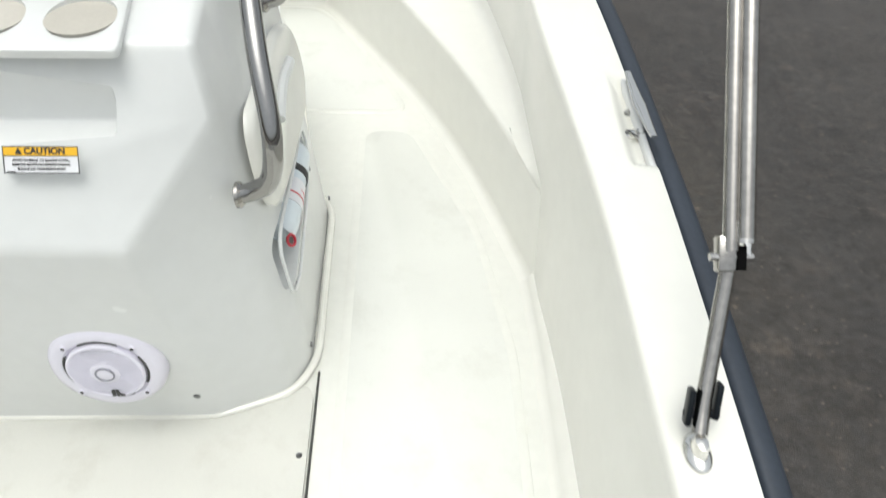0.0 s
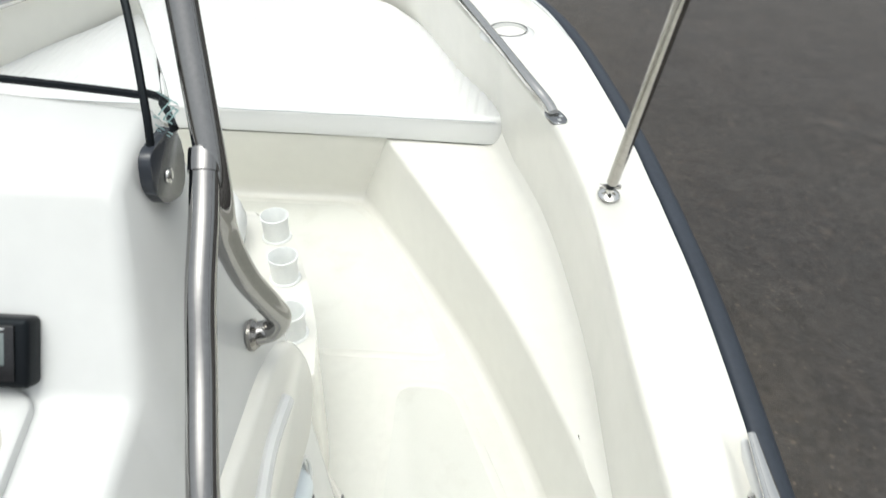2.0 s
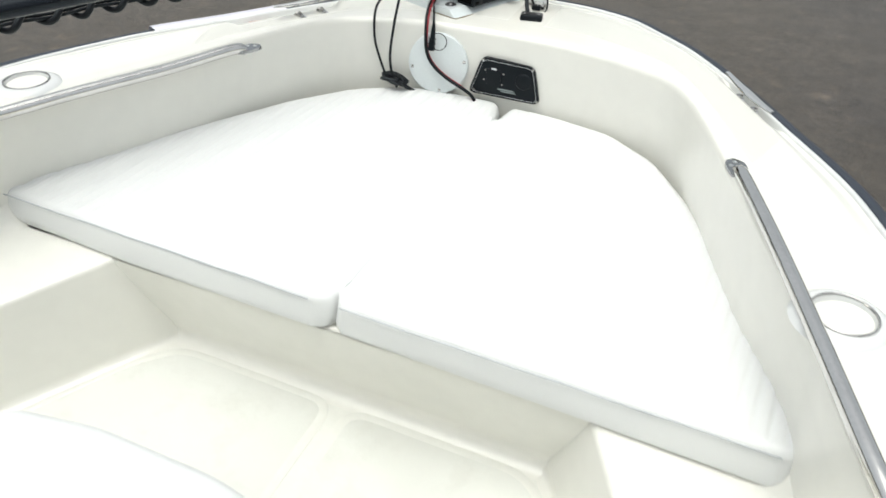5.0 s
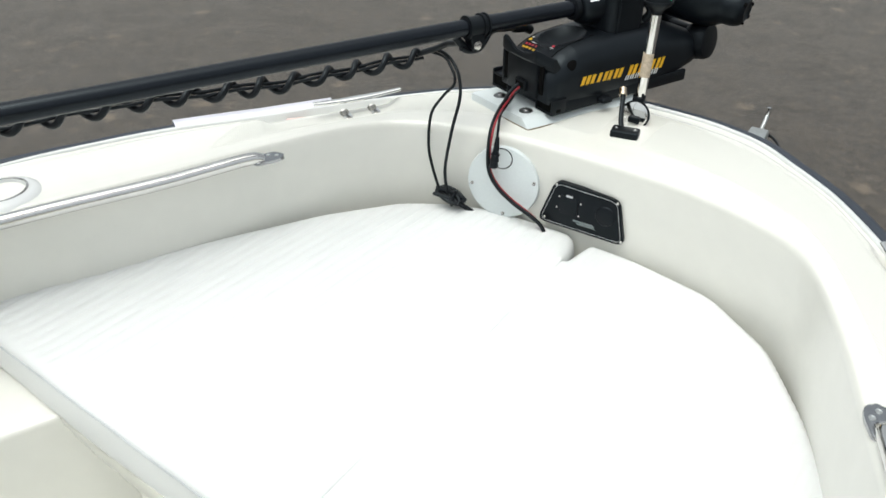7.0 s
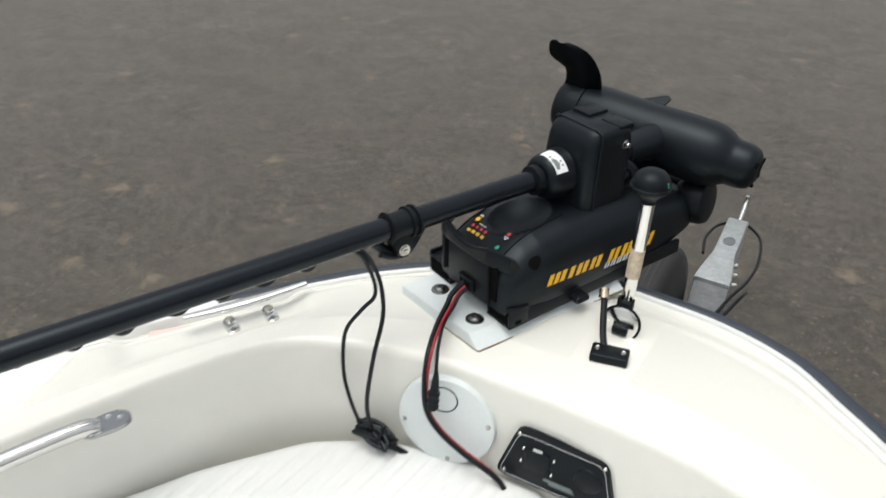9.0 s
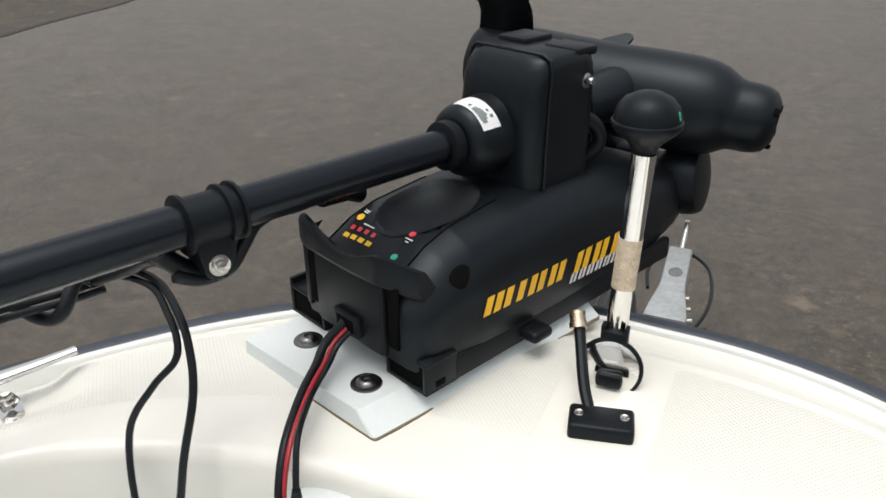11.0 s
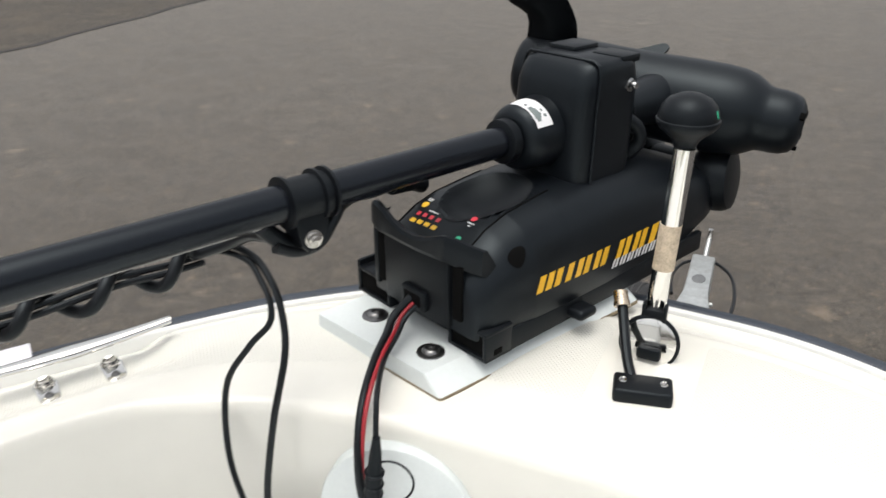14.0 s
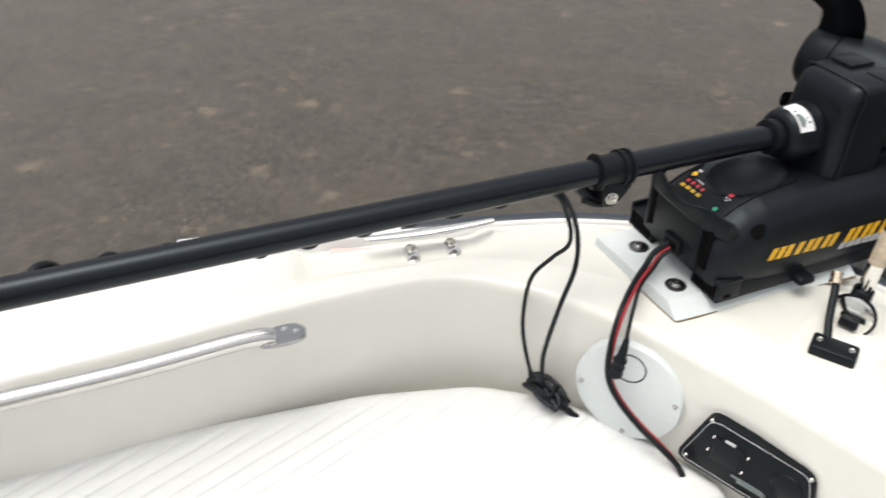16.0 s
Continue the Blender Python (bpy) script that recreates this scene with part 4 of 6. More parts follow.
for x, y, w, h, turn in ((-0.004, 0.019, 0.024, 0.0014, 0), (-0.003, 0.006, 0.0016, 0.024, -14), (0.003, 0.004, 0.0016, 0.020, -14), (0.008, 0.003, 0.0014, 0.018, -14), (0.006, 0.012, 0.010, 0.0014, 0), (0.006, 0.003, 0.009, 0.0014, 0), (0.005, -0.006, 0.010, 0.0014, 0), (-0.007, -0.009, 0.008, 0.0016, 20), (0.004, -0.017, 0.020, 0.0012, 0), (0.005, -0.021, 0.016, 0.0010, 0)):
    part("decal_bar", flat(w, h, sm @ Matrix.Translation((x, y, 0.002)) @ pose(0, 0, 0, 0, 0, turn)), teal_print, screen, "small teal decal shape")

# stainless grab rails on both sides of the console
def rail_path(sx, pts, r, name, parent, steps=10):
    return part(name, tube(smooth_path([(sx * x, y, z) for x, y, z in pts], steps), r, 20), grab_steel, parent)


for sx in (1, -1):
    rail = thing("grab_rail", "polished stainless steel grab rail bolted to the console side", "grab rail", (sx * 0.47, 1.1, 1.2), "console rails")
    rail_path(sx, [(0.471, 1.264, 1.254), (0.494, 1.270, 1.260), (0.507, 1.266, 1.285), (0.503, 1.246, 1.325), (0.490, 1.222, 1.385), (0.482, 1.207, 1.455), (0.483, 1.206, 1.52), (0.454, 1.280, 1.66), (0.416, 1.380, 1.85), (0.366, 1.512, 2.10)], 0.0152, "post", rail)
    rail_path(sx, [(0.468, 0.90, 1.127), (0.497, 0.898, 1.138), (0.522, 0.893, 1.165), (0.534, 0.890, 1.24), (0.516, 0.958, 1.33), (0.496, 1.058, 1.405), (0.487, 1.112, 1.455), (0.480, 1.172, 1.503), (0.475, 1.214, 1.542)], 0.0146, "loop", rail)
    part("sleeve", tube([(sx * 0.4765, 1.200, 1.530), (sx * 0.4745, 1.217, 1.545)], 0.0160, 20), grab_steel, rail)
    for p in ((0.468, 0.90, 1.127), (0.469, 1.264, 1.254)):
        part("foot", lathe([(0.0150, 0.007), (0.0165, 0.005), (0.0185, 0.003), (0.0200, 0.001), (0.0200, -0.004)], aim((sx * (p[0] + 0.003), p[1], p[2]), (sx, 0, 0.08)), 20), tube_steel, rail)
top_bar = smooth_path([(0.366, 1.512, 2.10), (0.340, 1.560, 2.16), (0.25, 1.60, 2.20), (0, 1.62, 2.21), (-0.25, 1.60, 2.20), (-0.340, 1.560, 2.16), (-0.366, 1.512, 2.10)], 8)
hoop = thing("rail_hoop", "polished stainless steel hoop joining the rails above the windscreen", "grab rail", (0, 1.7, 2.15))
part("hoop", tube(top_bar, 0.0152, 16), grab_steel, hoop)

# seat box in front of the console, with rod holders on its side
seat = thing("seat_box", "cream moulded seat box in front of the console", "seat", (0, 1.7, 0.66))
box_plan = [(-0.445, 1.44), (0.445, 1.44), (0.40, 1.53), (0.265, 1.88), (0.21, 1.925), (0, 1.94), (-0.21, 1.925), (-0.265, 1.88), (-0.40, 1.53)]
ledge = [(-0.49, 1.44), (0.49, 1.44), (0.470, 1.575), (0.439, 1.672), (0.402, 1.770), (0.364, 1.860), (0.30, 1.92), (0, 1.935), (-0.30, 1.92), (-0.364, 1.860), (-0.402, 1.770), (-0.439, 1.672), (-0.470, 1.575)]
part("ledge", prism(rounded(ledge, 0.03, 4), floor_z(1.7) - 0.02, 0.974, 0.014), gelcoat, seat, angle=50)
part("box", prism(rounded(box_plan, 0.03, 4), floor_z(1.7) - 0.02, 0.986, 0.008), gelcoat, seat, angle=50)
plan2 = rounded([(-0.29, 1.45), (0.29, 1.45), (0.297, 1.75), (0.28, 1.84), (0.235, 1.90), (0.10, 1.925), (-0.10, 1.925), (-0.235, 1.90), (-0.28, 1.84), (-0.297, 1.75)], 0.03, 5)
part("seat_base", prism([(x * 0.985, y - 0.004) for x, y in plan2], 0.984, 1.01, 0.004), gelcoat_white, seat)
tagged(cushion("seat_cushion", plan2, 1.01, 1.072, 0, "", 0.03), "smooth white vinyl seat cushion on the console seat", "cushion")
latch = thing("hold_down_strap", "short black strap at the seat's front edge", "strap", (0.03, 1.94, 0.97))
part("strap", tube(smooth_path([(-0.006, 1.938, 0.990), (0.018, 1.948, 0.984), (0.045, 1.949, 0.974), (0.072, 1.941, 0.956)], 5), 0.009, 8), rubber, latch)
for sx in (1, -1):
    for x, y in ((0.338, 1.838), (0.384, 1.708), (0.429, 1.556)):
        x *= sx
        rod = thing("rod_holder", "white plastic rod holder tube on the seat box side", "rod holder", (x, y, 0.97), "rod holders")
        part("tube", lathe([(0.0275, -0.010), (0.0262, 0.0), (0.0258, 0.036), (0.0285, 0.048), (0.0292, 0.053), (0.0270, 0.054), (0.0225, 0.042), (0.0220, 0.004), (0.002, -0.002)], Matrix.Translation((x, y, 0.9745)), 28), rod_white, rod)
        part("collar", torus(0.0275, 0.003, Matrix.Translation((x, y, 0.975)), 28), rod_white, rod)

# hatch panel in the floor behind the console
hatch = prism(rounded([(-0.53, -0.2), (0.532, -0.2), (0.532, 0.905), (0.515, 0.93), (-0.515, 0.93), (-0.53, 0.905)], 0.02, 4), 0, 0.008, 0.004)
for v in hatch.verts:
    v.co.z += floor_z(v.co.y) + 0.0005
panel = thing("floor_hatch", "cream floor hatch screwed down behind the console", "hatch", (0, 0.4, 0.6))
part("panel", hatch, hatch_skid, panel)
gap = [Vector((0.5375, y, floor_z(y) + 0.002)) for y in np.linspace(-0.2, 0.96, 12)]
part("seam", tube(gap, 0.0024, 6), shadow_gap, panel, "dark seam")
for y in (0.775, 0.38, 0.0):
    screw((0.518, y, floor_z(y) + 0.0085), (0, 0, 1), panel, 0.006, dark_steel)


# ---- deck fittings ----
def cleat(at, ang, group_label, h=0.042):
    c = thing("cleat", group_label, "cleat", at, "deck cleats")
    m = pose(*at, 0, 0, ang)
    prof = []
    for k in np.linspace(-1, 1, 25):
        a = abs(k)
        prof.append((k * 0.103, 0.0105 * (1 - 0.5 * a) + 0.001, 0.0062 * (1 - 0.35 * a), h + 0.004 * a * a))
    rows = []
    for y, w, h, z in prof:
        rows.append([m @ Vector((w * math.cos(b), y, z + h * math.sin(b))) for b in (2 * math.pi * j / 14 for j in range(14))])
    part("horn", loft(rows, True, caps=True), chrome, c)
    for y in (-0.033, 0.033):
        part("post", tube([m @ Vector((0, y, 0.004)), m @ Vector((0, y, 0.012)), m @ Vector((0, y, h * 0.66)), m @ Vector((0, y, h))], 0.008, 12, radii=[0.012, 0.0075, 0.0065, 0.009]), steel, c)
        part("foot", prism(rounded([(-0.036, y - 0.010), (0.010, y - 0.012), (0.010, y + 0.012), (-0.036, y + 0.010)], 0.009, 4), 0, 0.006, 0.002, m), chrome, c)
        part("bolt", lathe([(0.001, 0.003), (0.003, 0.0028), (0.005, 0.0)], m @ Matrix.Translation((-0.024, y, 0.006)), 10), dark_steel, c)
    return c


CL = "polished stainless deck cleat on two feet"
cleat((1.122, 1.163, gunwale_z(1.16) - 0.019), 1, CL)
cleat((0.601, 3.137, 1.1735), 32.7, CL, 0.030)
cleat((-0.533, 3.182, 1.1785), 150.6, CL, 0.034)


def hand_rail(pts, label):
    h = thing("hand_rail", label, "hand rail", pts[0], "bow hand rails")
    a, b = Vector(pts[0]), Vector(pts[-1])
    mid = [Vector(p) for p in pts[1:-1]]
    path = [a + Vector((0, 0, 0.004)), a.lerp(b, 0.05) + Vector((0, 0, 0.012))] + [p + Vector((0, 0, 0.026)) for p in mid] + [a.lerp(b, 0.95) + Vector((0, 0, 0.012)), b + Vector((0, 0, 0.004))]
    part("tube", tube(smooth_path(path, 16), 0.0128, 28), rail_steel, h)
    for p, q in ((a, b), (b, a)):
        d = (p - q).normalized()
        ang = math.degrees(math.atan2(d.y, d.x))
        m = pose(p.x, p.y, p.z, 0, 0, ang) @ Matrix.Translation((0.008, 0, 0.0005))
        plate = part("end_plate", prism(rounded([(-0.030, -0.015), (0.010, -0.020), (0.036, -0.014), (0.036, 0.014), (0.010, 0.020), (-0.030, 0.015)], 0.016, 4), 0, 0.006, 0.003, m), plate_steel, h)
        for sx, sy in ((0.022, 0.0), (0.008, 0.010)):
            part("screw", lathe([(0.0005, 0.0012), (0.002, 0.001), (0.0026, 0.0), (0.004, 0.001), (0.005, -0.001)], m @ Matrix.Translation((sx, sy, 0.006)), 10), galvanised, plate)
    return h


hand_rail([(0.896, 2.040, 1.172), (0.842, 2.160, 1.174), (0.780, 2.345, 1.176), (0.702, 2.570, 1.178), (0.621, 2.800, 1.188)], "stainless hand rail along the starboard coaming")
hand_rail([(-0.80, 2.24, 1.183), (-0.755, 2.34, 1.166), (-0.680, 2.52, 1.166), (-0.602, 2.70, 1.164), (-0.526, 2.880, 1.182)], "stainless hand rail along the port coaming")
for sx, cy in ((1, 2.434), (-1, 2.50)):
    ch = thing("deck_cup_holder", "shallow round cup recess with a bright ring in the side deck", "cup holder", (sx * 0.805, cy, 1.19), "deck cup holders")
    m = Matrix.Translation((sx * 0.805, cy, 1.1895))
    part("boss", lathe([(0.072, -0.004), (0.066, 0.004), (0.056, 0.0095), (0.048, 0.011), (0.043, 0.010), (0.0415, 0.001), (0.036, -0.001), (0.001, -0.0015)], m, 40), gelcoat_white, ch, "raised white moulded rim")
    part("ring", torus(0.0455, 0.0022, m @ Matrix.Translation((0, 0, 0.0115)), 44), steel, ch, "thin stainless ring")

# folding canopy frame on the starboard side deck (port one alike)
for sx in (1, -1):
    fr = thing("folding_canopy", "folded stainless canopy tubes hinged to the side deck", "canopy", (sx * 1.07, 0.52, 1.04), "folding canopies")
    foot, joint = Vector((sx * 1.071, 0.527, 1.046)), Vector((sx * 1.104, 0.664, 1.222))
    d = Vector((sx * 0.030, 0.70, 0.715)).normalized()
    part("deck_hinge", lathe([(0.016, 0.0), (0.020, 0.003), (0.018, 0.006), (0.012, 0.009), (0.009, 0.024), (0.003, 0.026)], Matrix.Translation(foot + Vector((0, -0.012, -0.004))) @ Matrix.Diagonal((0.85, 1.4, 1, 1)), 20), chrome, fr)
    part("leg", tube([foot + Vector((0, 0, 0.018)), foot.lerp(joint, 0.25), joint], 0.0100, 14), tube_steel, fr)
    for o in (-1, 1):
        part("clip", rbox(0.008, 0.026, 0.045, 0.003, aim(foot.lerp(joint, 0.12) + Vector((o * 0.018, 0.004 * o, 0)), joint - foot)), plastic, fr, "black plastic clip")
        part("clip_arm", rbox(0.024, 0.012, 0.010, 0.003, aim(foot.lerp(joint, 0.14) + Vector((o * 0.010, 0, 0)), joint - foot)), plastic, fr)
    part("knuckle", rbox(0.022, 0.022, 0.044, 0.004, aim(joint - d * 0.014 + Vector((-sx * 0.006, 0, 0)), d)), tube_steel, fr)
    # black block painting the shade inside the fork
    part("knuckle_gap_shade", rbox(0.012, 0.018, 0.030, 0.002, aim(joint - d * 0.010 + Vector((sx * 0.011, -0.003, 0)), d)), hollow_shade, fr)
    part("knuckle_pin", tube([joint + Vector((-0.026, 0, 0.006)), joint + Vector((0.026, 0, 0.006))], 0.005, 10), steel, fr)
    part("fork", rbox(0.008, 0.020, 0.044, 0.002, aim(joint + Vector((sx * 0.019, 0.002, 0)), d)), chrome, fr)
    part("inner_tube", tube([joint + Vector((-sx * 0.001, 0.004, 0.012)), joint + d * 1.55 + Vector((-sx * 0.002, 0, 0))], 0.0098, 14), tube_steel, fr)
    part("outer_tube", tube([joint + Vector((sx * 0.014, 0.008, 0.028)), joint + d * 1.55 + Vector((sx * 0.013, 0, 0.0))], 0.0108, 14), tube_steel, fr)
    part("tube_collar", tube([joint + Vector((sx * 0.014, 0.006, 0.022)) + d * 0.0, joint + Vector((sx * 0.014, 0.006, 0.022)) + d * 0.026], 0.0122, 14), steel, fr)
    st = thing("canopy_strut", "stainless strut from the side deck up to the canopy frame", "strut", (sx * 0.979, 1.752, 1.165), "canopy struts")
    b = Vector((sx * 0.979, 1.752, 1.172))
    part("strut_hinge", lathe([(0.017, -0.004), (0.020, 0.0), (0.017, 0.004), (0.008, 0.007), (0.007, 0.018), (0.002, 0.02)], Matrix.Translation(b) @ Matrix.Diagonal((1, 1.25, 1, 1)), 20), chrome, st)
    part("pin", tube([b + Vector((-0.019, 0, 0.016)), b + Vector((0.019, 0, 0.016))], 0.0045, 10), steel, st)
    part("strut_eye", tube([b + Vector((0, 0, 0.012)), b + Vector((sx * 0.0008, -0.0126, 0.0388))], 0.008, 12), plastic, st)
    part("tube", tube([b + Vector((sx * 0.0006, -0.0105, 0.0323)), b + Vector((sx * 0.018, -0.347, 0.775))], 0.0105, 14), tube_steel, st)


# ---- trolling motor on the bow ----
TM = pose(-0.221, 3.38, 1.2, 0, 0, -22.4)
motor = thing("trolling_motor", "black electric trolling motor stowed on the bow deck", "trolling motor", (-0.22, 3.45, 1.2))


def tm(v):
    return TM @ Vector(v)


def tpart(name, bm, material, label="", parent=None, angle=40):
    return part(name, moved(bm, TM), material, parent or motor, label, angle=angle)


board = thing("mounting_board", "white plastic mounting board bolted to the bow deck", "board", (-0.22, 3.45, 1.19))
bo = rounded([(-0.108, -0.066), (0.092, -0.054), (0.106, 0.26), (-0.10, 0.26)], 0.004, 2)
part("gasket", prism([(x * 1.008, y - 0.0006) for x, y in bo], -0.0105, -0.0068, 0, TM), sealant, board, "old tan sealant line", smooth=False)
bm = prism(bo, -0.0075, 0.010, 0)
for v in bm.verts:
    if v.co.z > 0.009:
        if v.co.x > 0.05:
            v.co.x -= 0.026
        if v.co.y < -0.03:
            v.co.y += 0.002
part("board", moved(bm, TM), hdpe, board, angle=15)
for p in ((-0.283, 3.3865), (-0.192, 3.3455)):
    bm_ = Matrix.Translation((p[0], p[1], 1.2102))
    bolt = part("bolt", lathe([(0.0105, -0.001), (0.0100, 0.0024), (0.0078, 0.0048), (0.0050, 0.0058), (0.0040, 0.0057), (0.0036, 0.0038), (0.0005, 0.0036)], bm_, 24), dark_steel, board, "dark button-head bolt")
    part("washer", lathe([(0.0105, 0.0018), (0.0148, 0.0012), (0.0158, -0.001)], bm_, 28), dark_steel, bolt)

# tray and the two square channels of the mount
tray_o = rounded([(-0.118, 0.034), (0.092, 0.034), (0.094, 0.40), (-0.100, 0.40)], 0.004, 2)
tpart("tray", prism(tray_o, 0.010, 0.036, 0.003), plastic)
tpart("tray_lip", rbox(0.098, 0.024, 0.020, 0.003, Matrix.Translation((-0.010, 0.024, 0.017))), plastic)
for x, wide, side in ((-0.091, 0.062, -1), (0.068, 0.058, 1)):
    tpart("channel_top", rbox(wide, 0.040, 0.005, 0.0015, Matrix.Translation((x, 0.024, 0.040))), plastic)
    tpart("channel_base", rbox(wide, 0.040, 0.005, 0.0015, Matrix.Translation((x, 0.024, 0.0105))), plastic)
    # dark sheet in place of the shade inside the channel
    tpart("channel_shade", rbox(wide - 0.010, 0.004, 0.024, 0.001, Matrix.Translation((x, 0.0085, 0.016))), hollow_shade)
    for e in (-1, 1):
        tall = 0.042 if e == side == -1 else 0.034
        tpart("channel_side", rbox(0.0055, 0.040, tall, 0.002, Matrix.Translation((x + e * (wide / 2 - 0.0028), 0.024, 0.0105))), plastic)
    tpart("channel_lip", rbox(0.014, 0.006, 0.008, 0.002, Matrix.Translation((x - side * (wide / 2 - 0.008), 0.006, 0.034))), plastic)
tpart("corner_slot_shade", rbox(0.002, 0.012, 0.007, 0.0008, Matrix.Translation((0.0968, 0.022, 0.016))), hollow_shade)
tpart("side_lug", moved(rbox(0.030, 0.030, 0.013, 0.006, None, 3), Matrix.Translation((0.102, 0.148, 0.015))), plastic)
tpart("side_rail", rbox(0.010, 0.37, 0.027, 0.003, Matrix.Translation((0.0920, 0.224, 0.0105))), plastic)

# long cover: sections (v, half width, foot, crown)
COVER = ((0.000, 0.076, 0.036, 0.098), (0.004, 0.084, 0.034, 0.106), (0.022, 0.091, 0.032, 0.118), (0.05, 0.0945, 0.030, 0.134), (0.08, 0.0965, 0.030, 0.143), (0.14, 0.097, 0.030, 0.150), (0.20, 0.097, 0.030, 0.153),
         (0.27, 0.096, 0.030, 0.151), (0.30, 0.0955, 0.032, 0.1475), (0.34, 0.094, 0.034, 0.1415), (0.39, 0.091, 0.040, 0.1300), (0.43, 0.087, 0.048, 0.1185), (0.462, 0.080, 0.056, 0.1075), (0.484, 0.070, 0.062, 0.0975), (0.498, 0.052, 0.066, 0.0880))
CV = np.array(COVER)
SQ = 3.6
DISH = (-0.002, 0.100, 0.044, 0.056, 0.020)


def cover_at(v):
    return [float(np.interp(v, CV[:, 0], CV[:, i])) for i in (1, 2, 3)]


def crown_z(u, v):
    w, z0, z1 = cover_at(v)
    return z0 + (z1 - z0) * max(0.0, 1 - abs(u / w) ** SQ) ** (1 / SQ)


def side_u(v, z):
    w, z0, z1 = cover_at(v)
    return w * max(0.0, 1 - abs((z - z0) / (z1 - z0)) ** SQ) ** (1 / SQ)


def in_dish(u, v):
    return math.hypot((u - DISH[0]) / DISH[2], (v - DISH[1]) / DISH[3])


rows = []
vs = sorted(set(list(CV[:, 0]) + [0.05 + 0.004 * k for k in range(30)] + [0.02 * k for k in range(1, 24)]))
for v in vs:
    w, z0, z1 = cover_at(v)
    row = [Vector((w * 0.985, v, z0 - 0.002))]
    for k in range(57):
        a = math.pi * k / 56
        cc, ss = math.cos(a), math.sin(a)
        u = w * math.copysign(abs(cc) ** (2 / SQ), cc)
        z = z0 + (z1 - z0) * abs(ss) ** (2 / SQ)
        d = in_dish(u, v)
        if d < 0.97 and z > 0.1:
            z -= 0.004 + DISH[4] * (1 - d * d)
        row.append(Vector((u, v, z)))
    row.append(Vector((-w * 0.985, v, z0 - 0.002)))
    rows.append(row)
cover = tpart("cover", loft(rows, caps=True), motor_paint, "long satin black cover with yellow and silver lettering shapes", angle=50)
rows = []
for k in range(15):
    f = k / 14 * 1.03
    ring = []
    for j in range(49):
        a = 2 * math.pi * j / 48
        u, v = DISH[0] + DISH[2] * f * math.cos(a), DISH[1] + DISH[3] * f * math.sin(a)
        ring.append(Vector((u, v, crown_z(u, v) + 0.0008 - DISH[4] * max(0.0, 1 - f * f) ** 0.8)))
    rows.append(ring)
tpart("shaft_rest", loft(rows), plastic, "dished matt rest under the shaft", cover, angle=70)
for u0, u1, v0, v1 in ((0.048, 0.044, 0.012, 0.150), (-0.068, -0.060, 0.012, 0.150)):
    tpart("cover_seam", tube([Vector((u0 + (u1 - u0) * f, v0 + (v1 - v0) * f, crown_z(u0 + (u1 - u0) * f, v0 + (v1 - v0) * f) + 0.0002)) for f in np.linspace(0, 1, 24)], 0.0011, 6), hollow_shade, "", cover)

# aft end: saddle with two horns over the back plate, slots as painted shade, and the cable gland
rows = []
for u, zb, zt, v in ((-0.077, 0.118, 0.130, 0.004), (-0.0725, 0.1160, 0.1410, -0.005), (-0.068, 0.1150, 0.1470, -0.010), (-0.061, 0.1145, 0.1508, -0.013), (-0.053, 0.1135, 0.1503, -0.014), (-0.041, 0.1130, 0.1438, -0.014), (-0.027, 0.1125, 0.1355, -0.014), (-0.012, 0.1120, 0.1310, -0.014),
                     (0.004, 0.1118, 0.1305, -0.014), (0.020, 0.1120, 0.1340, -0.014), (0.036, 0.1127, 0.1402, -0.014), (0.047, 0.1133, 0.1446, -0.0138), (0.0525, 0.1132, 0.1450, -0.0125), (0.060, 0.1085, 0.1415, -0.005), (0.070, 0.1020, 0.1345, 0.005), (0.079, 0.0975, 0.1290, 0.015)):
    rows.append([Vector((u, v + dv, z)) for dv, z in ((0.009, zb), (0.002, zb + 0.003), (-0.0005, zb + 0.008), (0.0, zt - 0.004), (0.0025, zt - 0.0006), (0.007, zt - 0.001), (0.013, zt - 0.010), (0.020, zb + 0.010))])
tpart("rest_bracket", loft(rows, True, caps=True), plastic, "black saddle with two raised horns", angle=28)
tpart("back_plate", rbox(0.104, 0.018, 0.080, 0.004, Matrix.Translation((-0.001, 0.002, 0.036))), plastic)
for s in (-1, 1):
    tpart("slot_shade", rbox(0.013, 0.004, 0.062, 0.001, Matrix.Translation((s * 0.061, -0.0012, 0.050))), hollow_shade)
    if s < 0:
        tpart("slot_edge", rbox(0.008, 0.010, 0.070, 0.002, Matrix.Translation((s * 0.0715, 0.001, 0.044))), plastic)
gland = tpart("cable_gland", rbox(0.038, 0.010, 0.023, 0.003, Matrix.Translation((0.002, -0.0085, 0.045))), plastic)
# black face painted as the shade in the gland's mouth
tpart("gland_shade", rbox(0.028, 0.004, 0.015, 0.002, Matrix.Translation((0.002, -0.0122, 0.049))), hollow_shade, "", gland)
# panel with lights, laid on the cover's slope
pan = [[(-0.060, 0.008), (0.044, 0.008)], [(-0.062, 0.030), (0.044, 0.030)], [(-0.064, 0.055), (0.040, 0.055)], [(-0.064, 0.062), (0.034, 0.062)]]
rows = []
